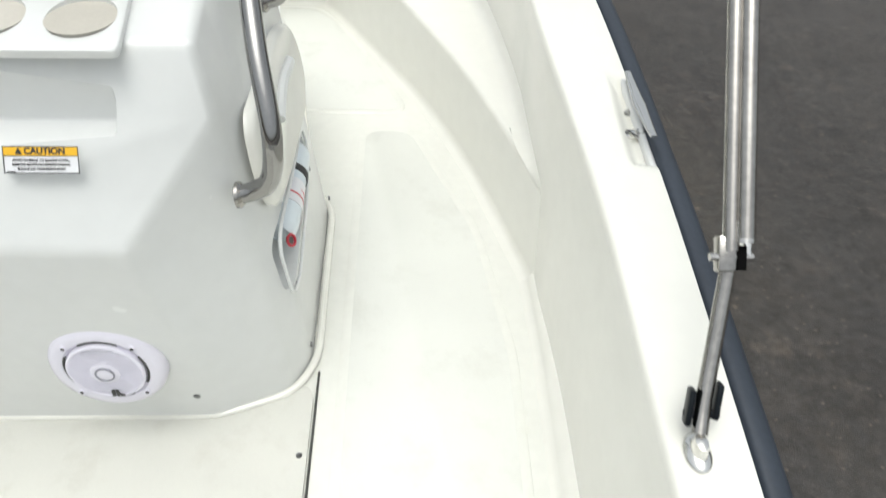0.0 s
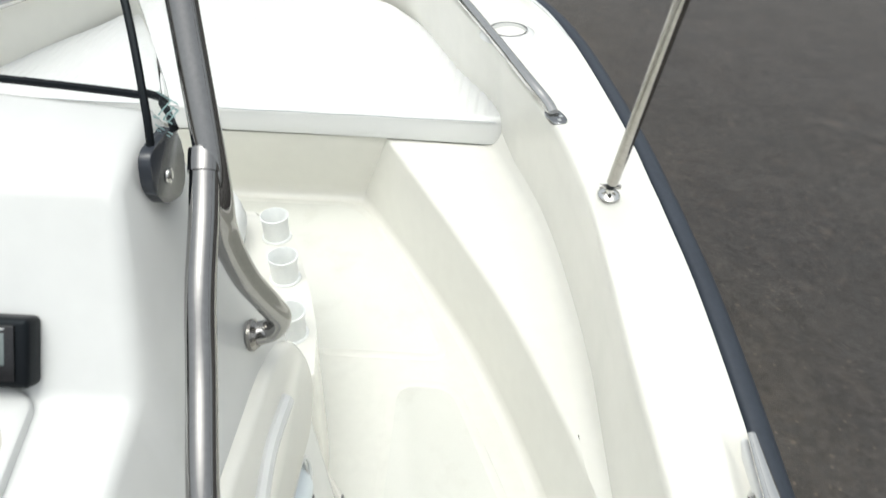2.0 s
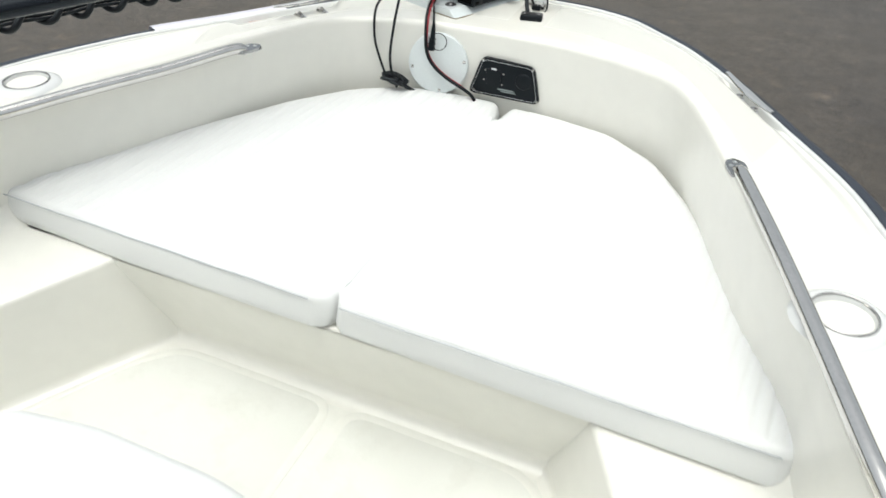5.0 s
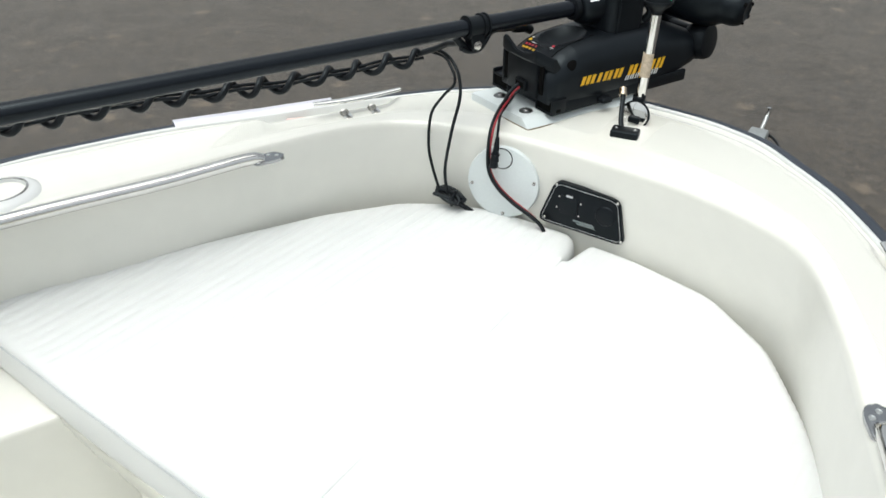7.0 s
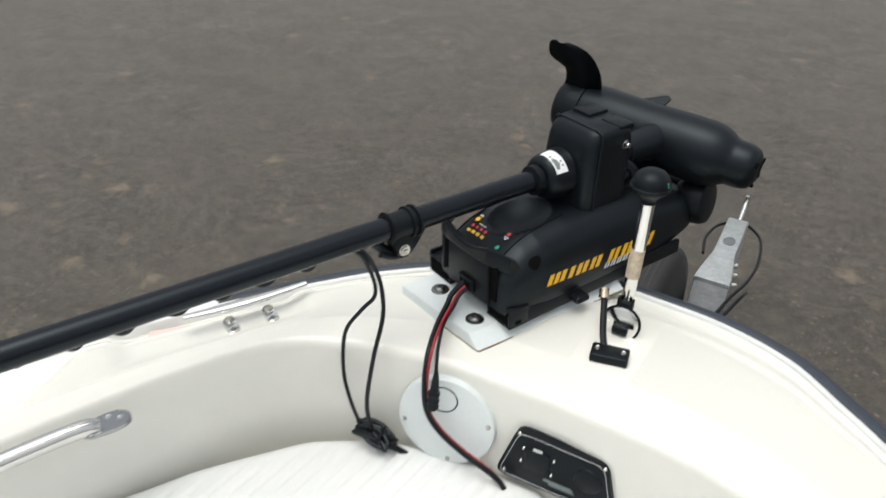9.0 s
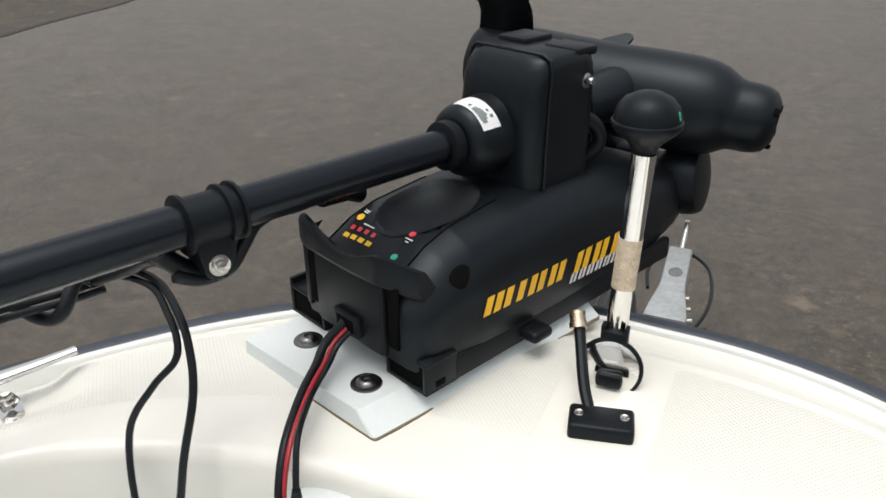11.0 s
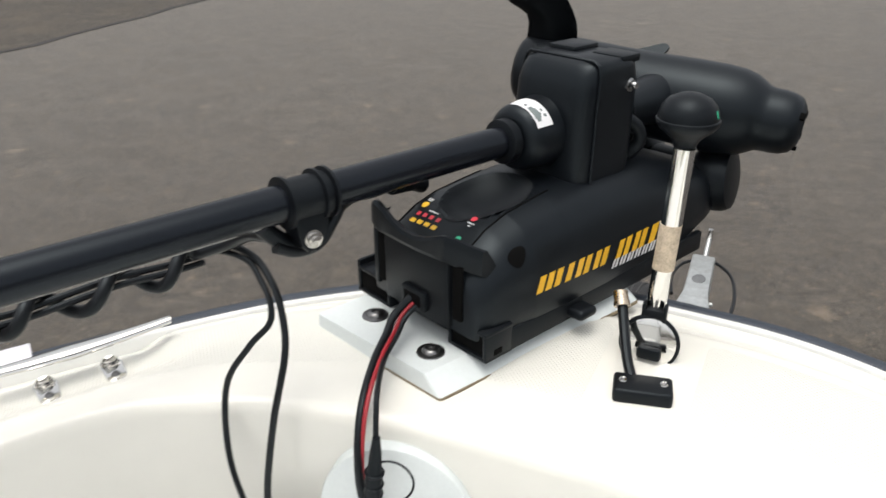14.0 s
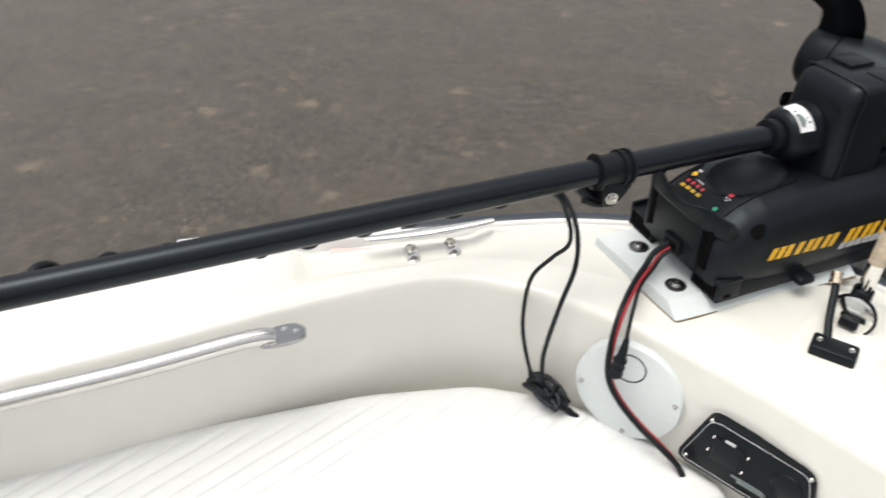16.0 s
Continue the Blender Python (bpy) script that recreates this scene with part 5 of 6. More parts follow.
for (ua, va), (ub, vb) in pan:
    for dv in ((0, 0.008) if va < 0.05 else (0,)):
        row = []
        for f in np.linspace(0, 1, 40):
            u = ua + (ub - ua) * f
            q = max(0.0, 1 - ((u - DISH[0]) / (DISH[2] * 1.05)) ** 2)
            v = min(va + dv, DISH[1] - DISH[3] * 1.05 * math.sqrt(q)) if q > 0 else va + dv
            row.append(Vector((u, v, crown_z(u, v) + 0.0006)))
        rows.append(row)
gp = tpart("light_panel", loft(rows), plastic, "black panel with small coloured lights")


def on_panel(u, v, lift=0.0008):
    n = Vector((0, -(crown_z(u, v + 0.004) - crown_z(u, v - 0.004)) / 0.008, 1)).normalized()
    return aim(Vector((u, v, crown_z(u, v))) + n * lift, n, (0, 1, 0))


for u, v, mt, r in ((-0.047, 0.050, orange_print, 0.0046), (0.026, 0.055, red_print, 0.0038), (0.0288, 0.0288, green_print, 0.0038)):
    tpart("light", lathe([(r, 0.0), (r * 0.9, 0.0005), (0.0005, 0.0007)], on_panel(u, v), 16), mt, "", gp)
for k in range(4):
    tpart("light", rbox(0.0052, 0.0052, 0.0006, 0, on_panel(-0.0438 + k * 0.0107, 0.0378)), red_print, "", gp)
    tpart("light", rbox(0.0074, 0.0052, 0.0006, 0, on_panel(-0.0436 + k * 0.0115, 0.0288)), orange_print, "", gp)
for w, u, v in ((0.016, -0.026, 0.0440), (0.010, 0.028, 0.0485), (0.004, 0.028, 0.0455), (0.007, -0.047, 0.0575), (0.008, -0.047, 0.0598)):
    tpart("text_bar", rbox(0.0013, w, 0.0004, 0, on_panel(u, v) @ pose(0, 0, 0, 0, 0, 90)), grey_print, "", gp)
# screw hole on the cover's shoulder: its inner shade is a black patch on the surface
def on_cover(v, a, lift):
    """A point on the cover's starboard shoulder at angle a round its section."""
    w, z0, z1 = cover_at(v)
    c, s = math.cos(a), math.sin(a)
    n = Vector((c ** (2 - 2 / SQ) / w, 0, s ** (2 - 2 / SQ) / (z1 - z0))).normalized()
    return Vector((w * c ** (2 / SQ), v, z0 + (z1 - z0) * s ** (2 / SQ))) + n * lift


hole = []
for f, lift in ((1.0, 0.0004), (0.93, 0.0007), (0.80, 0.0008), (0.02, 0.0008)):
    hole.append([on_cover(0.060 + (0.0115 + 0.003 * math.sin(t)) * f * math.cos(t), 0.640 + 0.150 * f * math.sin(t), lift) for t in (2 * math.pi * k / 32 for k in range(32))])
tpart("screw_hole_shade", loft(hole, True, caps=True), hollow_shade, "", cover, angle=80)


# lettering as plain slanted shapes on the cover's flank
def mark(y0, y1, z0, z1, mt, slant=0.42):
    rows = []
    for k in range(5):
        z = z0 + (z1 - z0) * k / 4
        d = slant * (z - z0)
        rows.append([Vector((side_u(v, z) + 0.0007, v, z)) for v in (y0 + d, y1 + d)])
    return tpart("lettering", loft(rows), mt, "", cover)


for y, strokes, wide in ((0.078, 3, 0.0099), (0.1235, 1, 0.0099), (0.1405, 2, 0.0099), (0.1712, 2, 0.0099), (0.214, 2, 0.0105), (0.246, 2, 0.0105), (0.280, 1, 0.0140), (0.3005, 2, 0.0100)):
    for k in range(strokes):
        mark(y, y + wide, 0.0645 - (y - 0.078) * 0.030, 0.0828 - (y - 0.078) * 0.006, yellow)
        y += wide + 0.0038
y = 0.208
for k in range(14):
    mark(y, y + 0.0046, 0.0505 - (y - 0.208) * 0.04, 0.0610 - (y - 0.208) * 0.02, grey_print)
    y += 0.0066 if k % 2 == 0 else 0.0084

# ramps at the fore end, on which the motor lies
for s in (-1, 1):
    rm_ = aim((s * 0.072, 0.480, 0.086), (s, 0.25, 0.12))
    tpart("ramp", lathe([(0.001, 0.020), (0.030, 0.020), (0.040, 0.017), (0.044, 0.008), (0.045, -0.02), (0.030, -0.04)], rm_, 32), plastic)
tpart("ramp_bar", tube([(-0.07, 0.478, 0.085), (0.07, 0.478, 0.085)], 0.028, 18), plastic)

# drive housing, collar and shaft
rows = []
for z, u0, u1, v0, v1 in ((0.070, -0.040, 0.044, 0.184, 0.285), (0.110, -0.050, 0.054, 0.181, 0.288), (0.16, -0.053, 0.059, 0.181, 0.290), (0.225, -0.052, 0.060, 0.184, 0.291), (0.254, -0.0515, 0.0605, 0.188, 0.290),
                          (0.268, -0.050, 0.0600, 0.193, 0.287), (0.2765, -0.0475, 0.0585, 0.198, 0.284), (0.2815, -0.043, 0.0545, 0.204, 0.280)):
    rows.append([Vector((x, y_, z)) for x, y_ in rounded([(u0, v0), (u1, v0), (u1, v1), (u0, v1)], 0.026, 6)])
house = tpart("drive_housing", loft(rows, True, caps=True), motor_paint, "black drive housing", angle=50)
tpart("housing_seam", tube([Vector(p) for p in ((-0.0530, 0.204, 0.12), (-0.0522, 0.206, 0.240), (-0.0505, 0.208, 0.266), (-0.047, 0.209, 0.2775), (-0.040, 0.208, 0.2822), (0.050, 0.208, 0.2822), (0.0575, 0.209, 0.2775), (0.0605, 0.208, 0.266), (0.0607, 0.206, 0.240), (0.0595, 0.204, 0.12))], 0.0022, 8), motor_paint, "raised rim round the housing's front", house)
tpart("top_lug", rbox(0.040, 0.044, 0.010, 0.003, Matrix.Translation((-0.022, 0.262, 0.2765))), plastic, "", house)
tpart("top_lug", rbox(0.044, 0.034, 0.010, 0.003, Matrix.Translation((0.036, 0.266, 0.2735))), plastic, "", house)
tpart("pull_bolt", lathe([(0.010, -0.003), (0.009, 0.004), (0.0058, 0.005), (0.0050, 0.013), (0.0040, 0.0145), (0.0005, 0.0145)], aim((0.0575, 0.264, 0.2500), (1, -0.1, 0.05)) @ Matrix.Diagonal((0.85, 0.85, 0.85, 1)), 16), plate_steel, "bright steel bolt", house)
tpart("rear_hook", tube(smooth_path([(0.036, 0.286, 0.206), (0.048, 0.304, 0.190), (0.050, 0.308, 0.172), (0.040, 0.300, 0.156)], 6), 0.0085, 12), plastic, "black curved hook behind the housing", house)
tpart("hook_plate", rbox(0.024, 0.016, 0.003, 0.001, pose(0.024, 0.312, 0.150, 25, 0, 0)), galvanised, "small bright steel plate", house)
SL = -0.015
sh = lambda v: Vector((-0.003 - 0.004 * v, v, 0.2012 + SL * v))
AXD = (0, 1, SL)
DOME = ((0.022, -0.008), (0.0285, -0.0070), (0.0345, -0.003), (0.0375, 0.004), (0.0388, 0.012), (0.0395, 0.024), (0.0405, 0.036), (0.0430, 0.046), (0.0480, 0.054))
tpart("collar", lathe([(0.019, -0.008)] + list(DOME), aim(sh(0.144), AXD), 36), motor_paint, "", house, angle=60)
tpart("collar_ring", lathe([(0.0185, -0.012), (0.0245, -0.010), (0.0245, 0.002), (0.0185, 0.004)], aim(sh(0.131), AXD), 28), plastic, "", house)
dm = aim(sh(0.144), AXD, (0, 0, 1))


def on_dome(h, a, lift=0.0006):
    r = float(np.interp(h, [q[1] for q in DOME], [q[0] for q in DOME])) + lift
    return dm @ Vector((r * math.cos(a), r * math.sin(a), h))


top_a = math.atan2((dm.inverted() @ (sh(0.144) + Vector((0, 0, 1))))[1], (dm.inverted() @ (sh(0.144) + Vector((0, 0, 1))))[0])
side_a = math.atan2((dm.inverted() @ (sh(0.144) + Vector((1, 0, 0))))[1], (dm.inverted() @ (sh(0.144) + Vector((1, 0, 0))))[0])
way = 1 if (math.sin(side_a - top_a) > 0) else -1
angs = [top_a + way * radians(d) for d in np.linspace(-16, 62, 16)]
sticker = tpart("serial_sticker", loft([[on_dome(h, a) for a in angs] for h in (0.002, 0.012, 0.024)]), paper, "white sticker with printed bars", house)
for i, h0, h1 in ((5, 0.005, 0.009), (7, 0.004, 0.010), (8, 0.004, 0.012), (9, 0.004, 0.013), (10, 0.004, 0.014), (11, 0.004, 0.012), (12, 0.005, 0.010), (9, 0.016, 0.019), (11, 0.016, 0.020)):
    tpart("text_bar", loft([[on_dome(h, a, 0.0010) for a in angs[i:i + 2]] for h in (h0, h1)]), lcd, "", sticker)
tpart("shaft", tube([sh(0.42), sh(0.1), sh(-0.5), sh(-1.40)], 0.0172, 28), shaft_black, "long glossy black shaft")
tpart("shaft_cap", lathe([(0.001, 0.02), (0.018, 0.018), (0.021, 0.01), (0.021, -0.02)], aim(sh(-1.395), (0, -1, -SL)), 20), plastic)
# cable clamp on the shaft
cm_ = aim(sh(-0.156), AXD, (0, 0, 1))
clamp = tpart("clamp", lathe([(0.0175, 0.0), (0.0243, 0.001), (0.0243, 0.004), (0.0205, 0.005), (0.0205, 0.034), (0.0243, 0.035), (0.0243, 0.038), (0.0205, 0.039), (0.0205, 0.045), (0.0243, 0.046), (0.0243, 0.049), (0.0175, 0.050)], cm_, 36), plastic, "black cable clamp")
jaw = rounded([(-0.152, 0.192), (-0.116, 0.192), (-0.121, 0.170), (-0.127, 0.158), (-0.136, 0.154), (-0.146, 0.160), (-0.149, 0.172)], 0.006, 4)
jaw_turn = Matrix(((0, 0, 1, 0), (1, 0, 0, 0), (0, 1, 0, 0), (0, 0, 0, 1)))
tpart("clamp_jaw", prism(jaw, -0.012, 0.014, 0.003, jaw_turn), plastic, "", clamp)
tpart("clamp_jaw", tube(smooth_path([(-0.010, -0.172, 0.184), (-0.010, -0.166, 0.176), (-0.008, -0.152, 0.162), (-0.006, -0.140, 0.156)], 6), 0.0085, 12), plastic, "", clamp)
bolt = tpart("clamp_bolt", lathe([(0.0088, -0.001), (0.0088, 0.0012), (0.0066, 0.0014), (0.0064, 0.0050), (0.0040, 0.0052), (0.0038, 0.0080), (0.0005, 0.0084)], aim((0.014, -0.1356, 0.1690), (1, -0.1, 0.1)), 18), steel, "bright bolt and nut", clamp)

# coiled cable under the shaft, its two straight cores, and the lead to the motor head
def coil_axis(v):
    """Middle of the coiled lead, which hangs to port of the shaft and draws nearer to it aft."""
    f = max(0.0, min(1.0, (-v - 0.50) / 0.32))
    return sh(v) + Vector((-0.124 + 0.030 * f, 0, -0.090 + 0.034 * f))


coil_pts = [Vector((-0.010, -0.160, 0.172)), Vector((-0.034, -0.160, 0.164)), Vector((-0.062, -0.160, 0.155)), Vector((-0.094, -0.168, 0.137))]
turns, v0, v1 = 17, -0.190, -1.37
for k in range(turns * 22):
    f = k / (turns * 22)
    a = 2 * math.pi * turns * f + 0.49
    c = coil_axis(v0 + (v1 - v0) * f)
    grow = min(1.0, k / 14)
    coil_pts.append(c + Vector((-0.0145 * grow * math.cos(a), 0.003 * math.sin(a * 0.37), (0.0140 + 0.0015 * math.sin(a * 0.23)) * math.sin(a))))
tpart("coil_cable", tube(smooth_path(coil_pts[:5], 5) + coil_pts[5:], 0.0066, 12), cable_black, "thick black cable wound in loops under the shaft")
for du, dz in ((0.002, -0.002), (-0.005, 0.003)):
    cord = [coil_axis(v) + Vector((du, 0, dz + 0.002 * math.sin(40 * v))) for v in np.linspace(-0.182, -1.36, 60)]
    tpart("straight_cable", tube(cord, 0.0034, 8), cable_black)
tpart("feed_cable", tube(smooth_path([(-0.004, -0.165, 0.164), (-0.002, -0.145, 0.154), (0.0, -0.122, 0.156), (-0.002, -0.104, 0.172), (-0.010, -0.088, 0.181), (-0.024, -0.062, 0.179), (-0.044, -0.024, 0.168), (-0.062, 0.010, 0.160), (-0.080, 0.045, 0.152)], 8), 0.0062, 10), cable_black)
boot = tpart("cable_boot", tube([(-0.064, 0.014, 0.159), (-0.084, 0.055, 0.149), (-0.092, 0.082, 0.136)], 0.0105, 14, radii=[0.0080, 0.0100, 0.0108]), plastic)
for k in range(5):
    q = Vector((-0.066, 0.018, 0.158)).lerp(Vector((-0.084, 0.055, 0.149)), k / 4)
    tpart("boot_ring", torus(0.0092 + 0.0004 * k, 0.0017, aim(q, (-0.44, 0.87, -0.2)), 20, 6), plastic, "", boot)

# lower unit with propeller
nose, cap = TM.inverted() @ Vector((0.117, 3.788, 1.373)), TM.inverted() @ Vector((-0.275, 3.815, 1.409))
um = aim(cap, nose - cap, (0, 0, 1))
L = (nose - cap).length
unit = tpart("motor_body", lathe([(0.040, 0.058), (0.0555, 0.059), (0.0565, 0.064), (0.0560, L * 0.35), (0.0565, L * 0.50), (0.0588, L * 0.64), (0.0590, L * 0.74), (0.0572, L * 0.795), (0.0525, L * 0.835), (0.0465, L * 0.862), (0.0422, L * 0.880), (0.0412, L * 0.897), (0.0410, L * 0.930), (0.0392, L * 0.960), (0.0350, L * 0.984), (0.027, L * 0.998), (0.022, L * 1.004), (0.018, L * 0.996), (0.001, L * 0.994)], um, 44), motor_paint, "black torpedo-shaped motor", angle=60)
for a in (20, 140, 260, 320):
    # black blocks stand for the shade in the nose's notches
    tpart("nose_notch_shade", rbox(0.005, 0.009, 0.008, 0.001, um @ pose(0, 0, L * 0.974, 0, 0, a) @ Matrix.Translation((0.0285, 0, 0.0045))), hollow_shade, "", unit)
tpart("neck", tube([sh(0.28), sh(0.36), sh(0.42)], 0.026, 24, radii=[0.022, 0.026, 0.036]), motor_paint, "", unit, angle=60)
tpart("neck_ring", torus(0.0245, 0.003, aim(sh(0.335), AXD), 28, 8), plastic, "", unit)
fin = rounded([(-0.024, 0.0), (0.026, 0.0), (0.036, 0.022), (0.026, 0.026)], 0.005, 3)
tpart("skeg", prism(fin, -0.003, 0.003, 0.001, um @ pose(0, 0, L * 0.42, 0, 0, -40) @ Matrix(((0, 0, 1, 0), (0, 1, 0, 0.052), (1, 0, 0, 0), (0, 0, 0, 1)))), motor_paint, "", unit)
hub = tpart("propeller", lathe([(0.001, 0.0), (0.026, 0.001), (0.044, 0.006), (0.0515, 0.015), (0.0540, 0.036), (0.0545, 0.0565), (0.040, 0.057)], um, 40), plastic, "black two-bladed propeller", angle=60)


def blade(turn):
    """One swept blade: chord from z0 to z1 along the hub at each radius, hooked aft at the tip."""
    rows = []
    for r, z0, z1 in ((0.044, 0.010, 0.072), (0.056, 0.012, 0.085), (0.073, 0.013, 0.084), (0.084, 0.010, 0.082), (0.091, -0.002, 0.079), (0.097, -0.015, 0.077), (0.104, -0.022, 0.073), (0.112, -0.0245, 0.068),
                      (0.120, -0.025, 0.061), (0.127, -0.0245, 0.052), (0.132, -0.022, 0.041), (0.136, -0.017, 0.028), (0.138, -0.009, 0.014)):
        row = []
        for f in np.linspace(0, 1, 9):
            z = z0 + (z1 - z0) * f
            row.append(Vector((r, -(z - 0.035) * 0.08 + 0.008 * math.sin(math.pi * f), z)))
        rows.append(row)
    bm = loft(rows)
    bmesh.ops.solidify(bm, geom=bm.faces[:], thickness=0.004)
    return moved(bm, um @ pose(0, 0, 0, 0, 0, turn))


for a in (104, 284):
    tpart("blade", blade(a), plastic, "", hub, angle=60)

# ---- power cables, connectors ----
def cable(name, pts, r, material, label, category="cable", steps=10):
    c = thing(name, label, category, pts[0])
    part("lead", tube(smooth_path(pts, steps), r, 10), material, c)
    return c


g = tm((0.003, -0.010, 0.056))
PC = [tuple(g), (-0.234, 3.352, 1.240), (-0.232, 3.330, 1.230), (-0.226, 3.292, 1.222), (-0.212, 3.242, 1.208), (-0.203, 3.214, 1.172), (-0.196, 3.206, 1.125), (-0.176, 3.208, 1.090), (-0.140, 3.212, 1.062), (-0.098, 3.217, 1.040), (-0.074, 3.222, 1.020), (-0.058, 3.226, 0.985)]


def beside(dx, dy, dz, twist, n=99):
    return [Vector(p) + Vector((dx * math.cos(k * twist), dy, dz + dx * math.sin(k * twist) * 0.5)) for k, p in enumerate(PC[:n])]


red = cable("power_cable", [tuple(p) for p in beside(0.0044, 0.003, 0.001, 0.22)], 0.0024, cable_red, "red and black power cable hanging from the motor")
part("lead", tube(smooth_path(beside(-0.0046, 0, 0, 0.28), 10), 0.0045, 12), cable_black, red, "black lead")
part("lead", tube(smooth_path(beside(0.009, 0.002, -0.001, 0.2, 4) + [Vector((-0.190, 3.232, 1.236)), Vector((-0.181, 3.212, 1.216)), Vector((-0.178, 3.205, 1.195))], 8), 0.0028, 10), cable_black, red, "thin black lead")
part("plug", tube([(-0.177, 3.205, 1.206), (-0.178, 3.204, 1.188), (-0.1795, 3.203, 1.170), (-0.180, 3.203, 1.166), (-0.183, 3.202, 1.136)], 0.010, 14, radii=[0.0036, 0.0058, 0.0066, 0.0082, 0.0086]), plastic, red, "black screw-lock plug")
for z in (1.166, 1.152, 1.140):
    part("plug_ring", torus(0.0084, 0.0014, aim((-0.1797 - (1.168 - z) * 0.1, 3.203, z), (-0.1, 0, -1)), 24, 8), plastic, red)
part("tether", torus(0.022, 0.0012, aim((-0.164, 3.204, 1.160), (0.3, -1, 0.1)), 30, 6), cable_black, red, "thin black cap tether")

hang = cable("transducer_cable", [(-0.408, 3.256, 1.322), (-0.384, 3.262, 1.326), (-0.350, 3.262, 1.322), (-0.326, 3.250, 1.310), (-0.308, 3.238, 1.296), (-0.304, 3.228, 1.280), (-0.318, 3.212, 1.260), (-0.340, 3.198, 1.218), (-0.339, 3.186, 1.150), (-0.322, 3.178, 1.10), (-0.303, 3.180, 1.045)], 0.0032, cable_black, "thin black cable hanging from the coiled lead")
part("lead", tube(smooth_path([(-0.405, 3.258, 1.326), (-0.380, 3.267, 1.332), (-0.346, 3.266, 1.326), (-0.316, 3.252, 1.312), (-0.294, 3.236, 1.292), (-0.281, 3.218, 1.258), (-0.284, 3.194, 1.195), (-0.291, 3.180, 1.11), (-0.286, 3.182, 1.045)], 10), 0.0036, 10), cable_black, hang)
bundle = thing("cable_bundle", "tangle of tied black cable behind the cushion", "cable", (-0.275, 3.165, 1.02))
for k in range(7):
    o = Vector((0.004 * math.sin(2.1 * k), 0.007 * math.cos(1.7 * k) - 0.002, 0.0055 * math.sin(1.3 * k + 0.5)))
    lx = 0.031 + 0.004 * math.sin(k * 2.7)
    lz = 0.0055 + 0.0025 * math.cos(k * 1.9)
    lp = [Vector((-0.281, 3.186, 1.040)) + o + Vector((lx * math.cos(a), 0.010 * math.sin(a + k), lz * math.sin(a) - 0.20 * lx * math.cos(a))) for a in (2 * math.pi * j / 20 for j in range(21))]
    part("loop", tube(lp, 0.0042, 8), cable_black, bundle)
part("tail", tube(smooth_path([(-0.266, 3.187, 1.032), (-0.244, 3.194, 1.020), (-0.222, 3.204, 1.004), (-0.204, 3.210, 0.984)], 6), 0.0055, 8), cable_black, bundle)
part("tie", torus(0.017, 0.003, aim((-0.272, 3.187, 1.038), (1, 0.3, -0.2))), plastic, bundle)
part("tie", rbox(0.006, 0.005, 0.016, 0.001, Matrix.Translation((-0.254, 3.188, 1.030))), plastic, bundle)

# inspection plate and charger panel on the bow wall
plate = thing("inspection_plate", "round white inspection plate screwed to the bow wall", "plate", (-0.172, 3.22, 1.09))
ipm = aim((-0.1740, 3.2305, 1.0893), (0.21, -1, 0.10), (0, 0, 1))
part("disc", lathe([(0.001, 0.0045), (0.0745, 0.0042), (0.0790, 0.003), (0.0805, 0.0), (0.0805, -0.03)], ipm, 56), hdpe, plate)
for a in (10, 190, 275):
    q = ipm @ pose(0, 0, 0, 0, 0, a) @ Matrix.Translation((0.0705, 0, 0.0044))
    part("screw", lathe([(0.0005, 0.0012), (0.0015, 0.001), (0.002, 0), (0.004, 0.001), (0.0048, -0.001)], q, 12), steel, plate)
socket = thing("charger_panel", "black charger socket panel with pale outline on the bow wall", "panel", (0.01, 3.268, 1.065))
cpm = aim((0.014, 3.2480, 1.074), (0.05, -1, 0.06), (0, 0, 1))
po = rounded([(-0.102, -0.048), (0.094, -0.051), (0.072, 0.046), (-0.070, 0.052)], 0.017, 6)
part("panel", prism(po, -0.012, 0.006, 0.002, cpm), plastic, socket)
line_o = [Vector((x * 0.93 + 0.0, y * 0.90, 0.0066)) for x, y in po]
part("outline", tube([cpm @ p for p in line_o + line_o[:1]], 0.0004, 5), grey_print, socket, "thin pale line")
for x, y in ((-0.066, 0.044), (0.068, 0.039), (0.087, -0.043), (-0.086, -0.038)):
    part("screw", lathe([(0.0005, 0.0018), (0.0025, 0.0014), (0.0033, 0)], cpm @ Matrix.Translation((x, y, 0.006)), 10), steel, socket)
for x, y in ((-0.057, 0.020), (-0.008, 0.016), (-0.060, -0.006), (-0.010, -0.013)):
    part("terminal", lathe([(0.0005, 0.0022), (0.0016, 0.002), (0.0022, 0.001), (0.0026, 0)], cpm @ Matrix.Translation((x, y, 0.006)), 14), steel, socket)
part("flap", rbox(0.040, 0.040, 0.003, 0.001, cpm @ Matrix.Translation((-0.034, 0.004, 0.006))), plastic, socket)
part("socket_cover", lathe([(0.001, 0.004), (0.018, 0.0038), (0.021, 0.002), (0.022, 0)], cpm @ Matrix.Translation((0.046, 0.004, 0.006)), 28), plastic, socket)
part("text_bar", rbox(0.014, 0.004, 0.001, 0, cpm @ Matrix.Translation((-0.034, 0.026, 0.008))), grey_print, socket)
for w, y, x in ((0.042, -0.026, 0.0), (0.036, -0.031, 0.006)):
    part("badge", prism([(-w / 2, -0.0018), (w / 2 + 0.006, -0.0018), (w / 2, 0.0018), (-w / 2, 0.0018)], 0.0, 0.001, 0, cpm @ Matrix.Translation((x, y, 0.006))), lcd, socket, "grey plain badge")

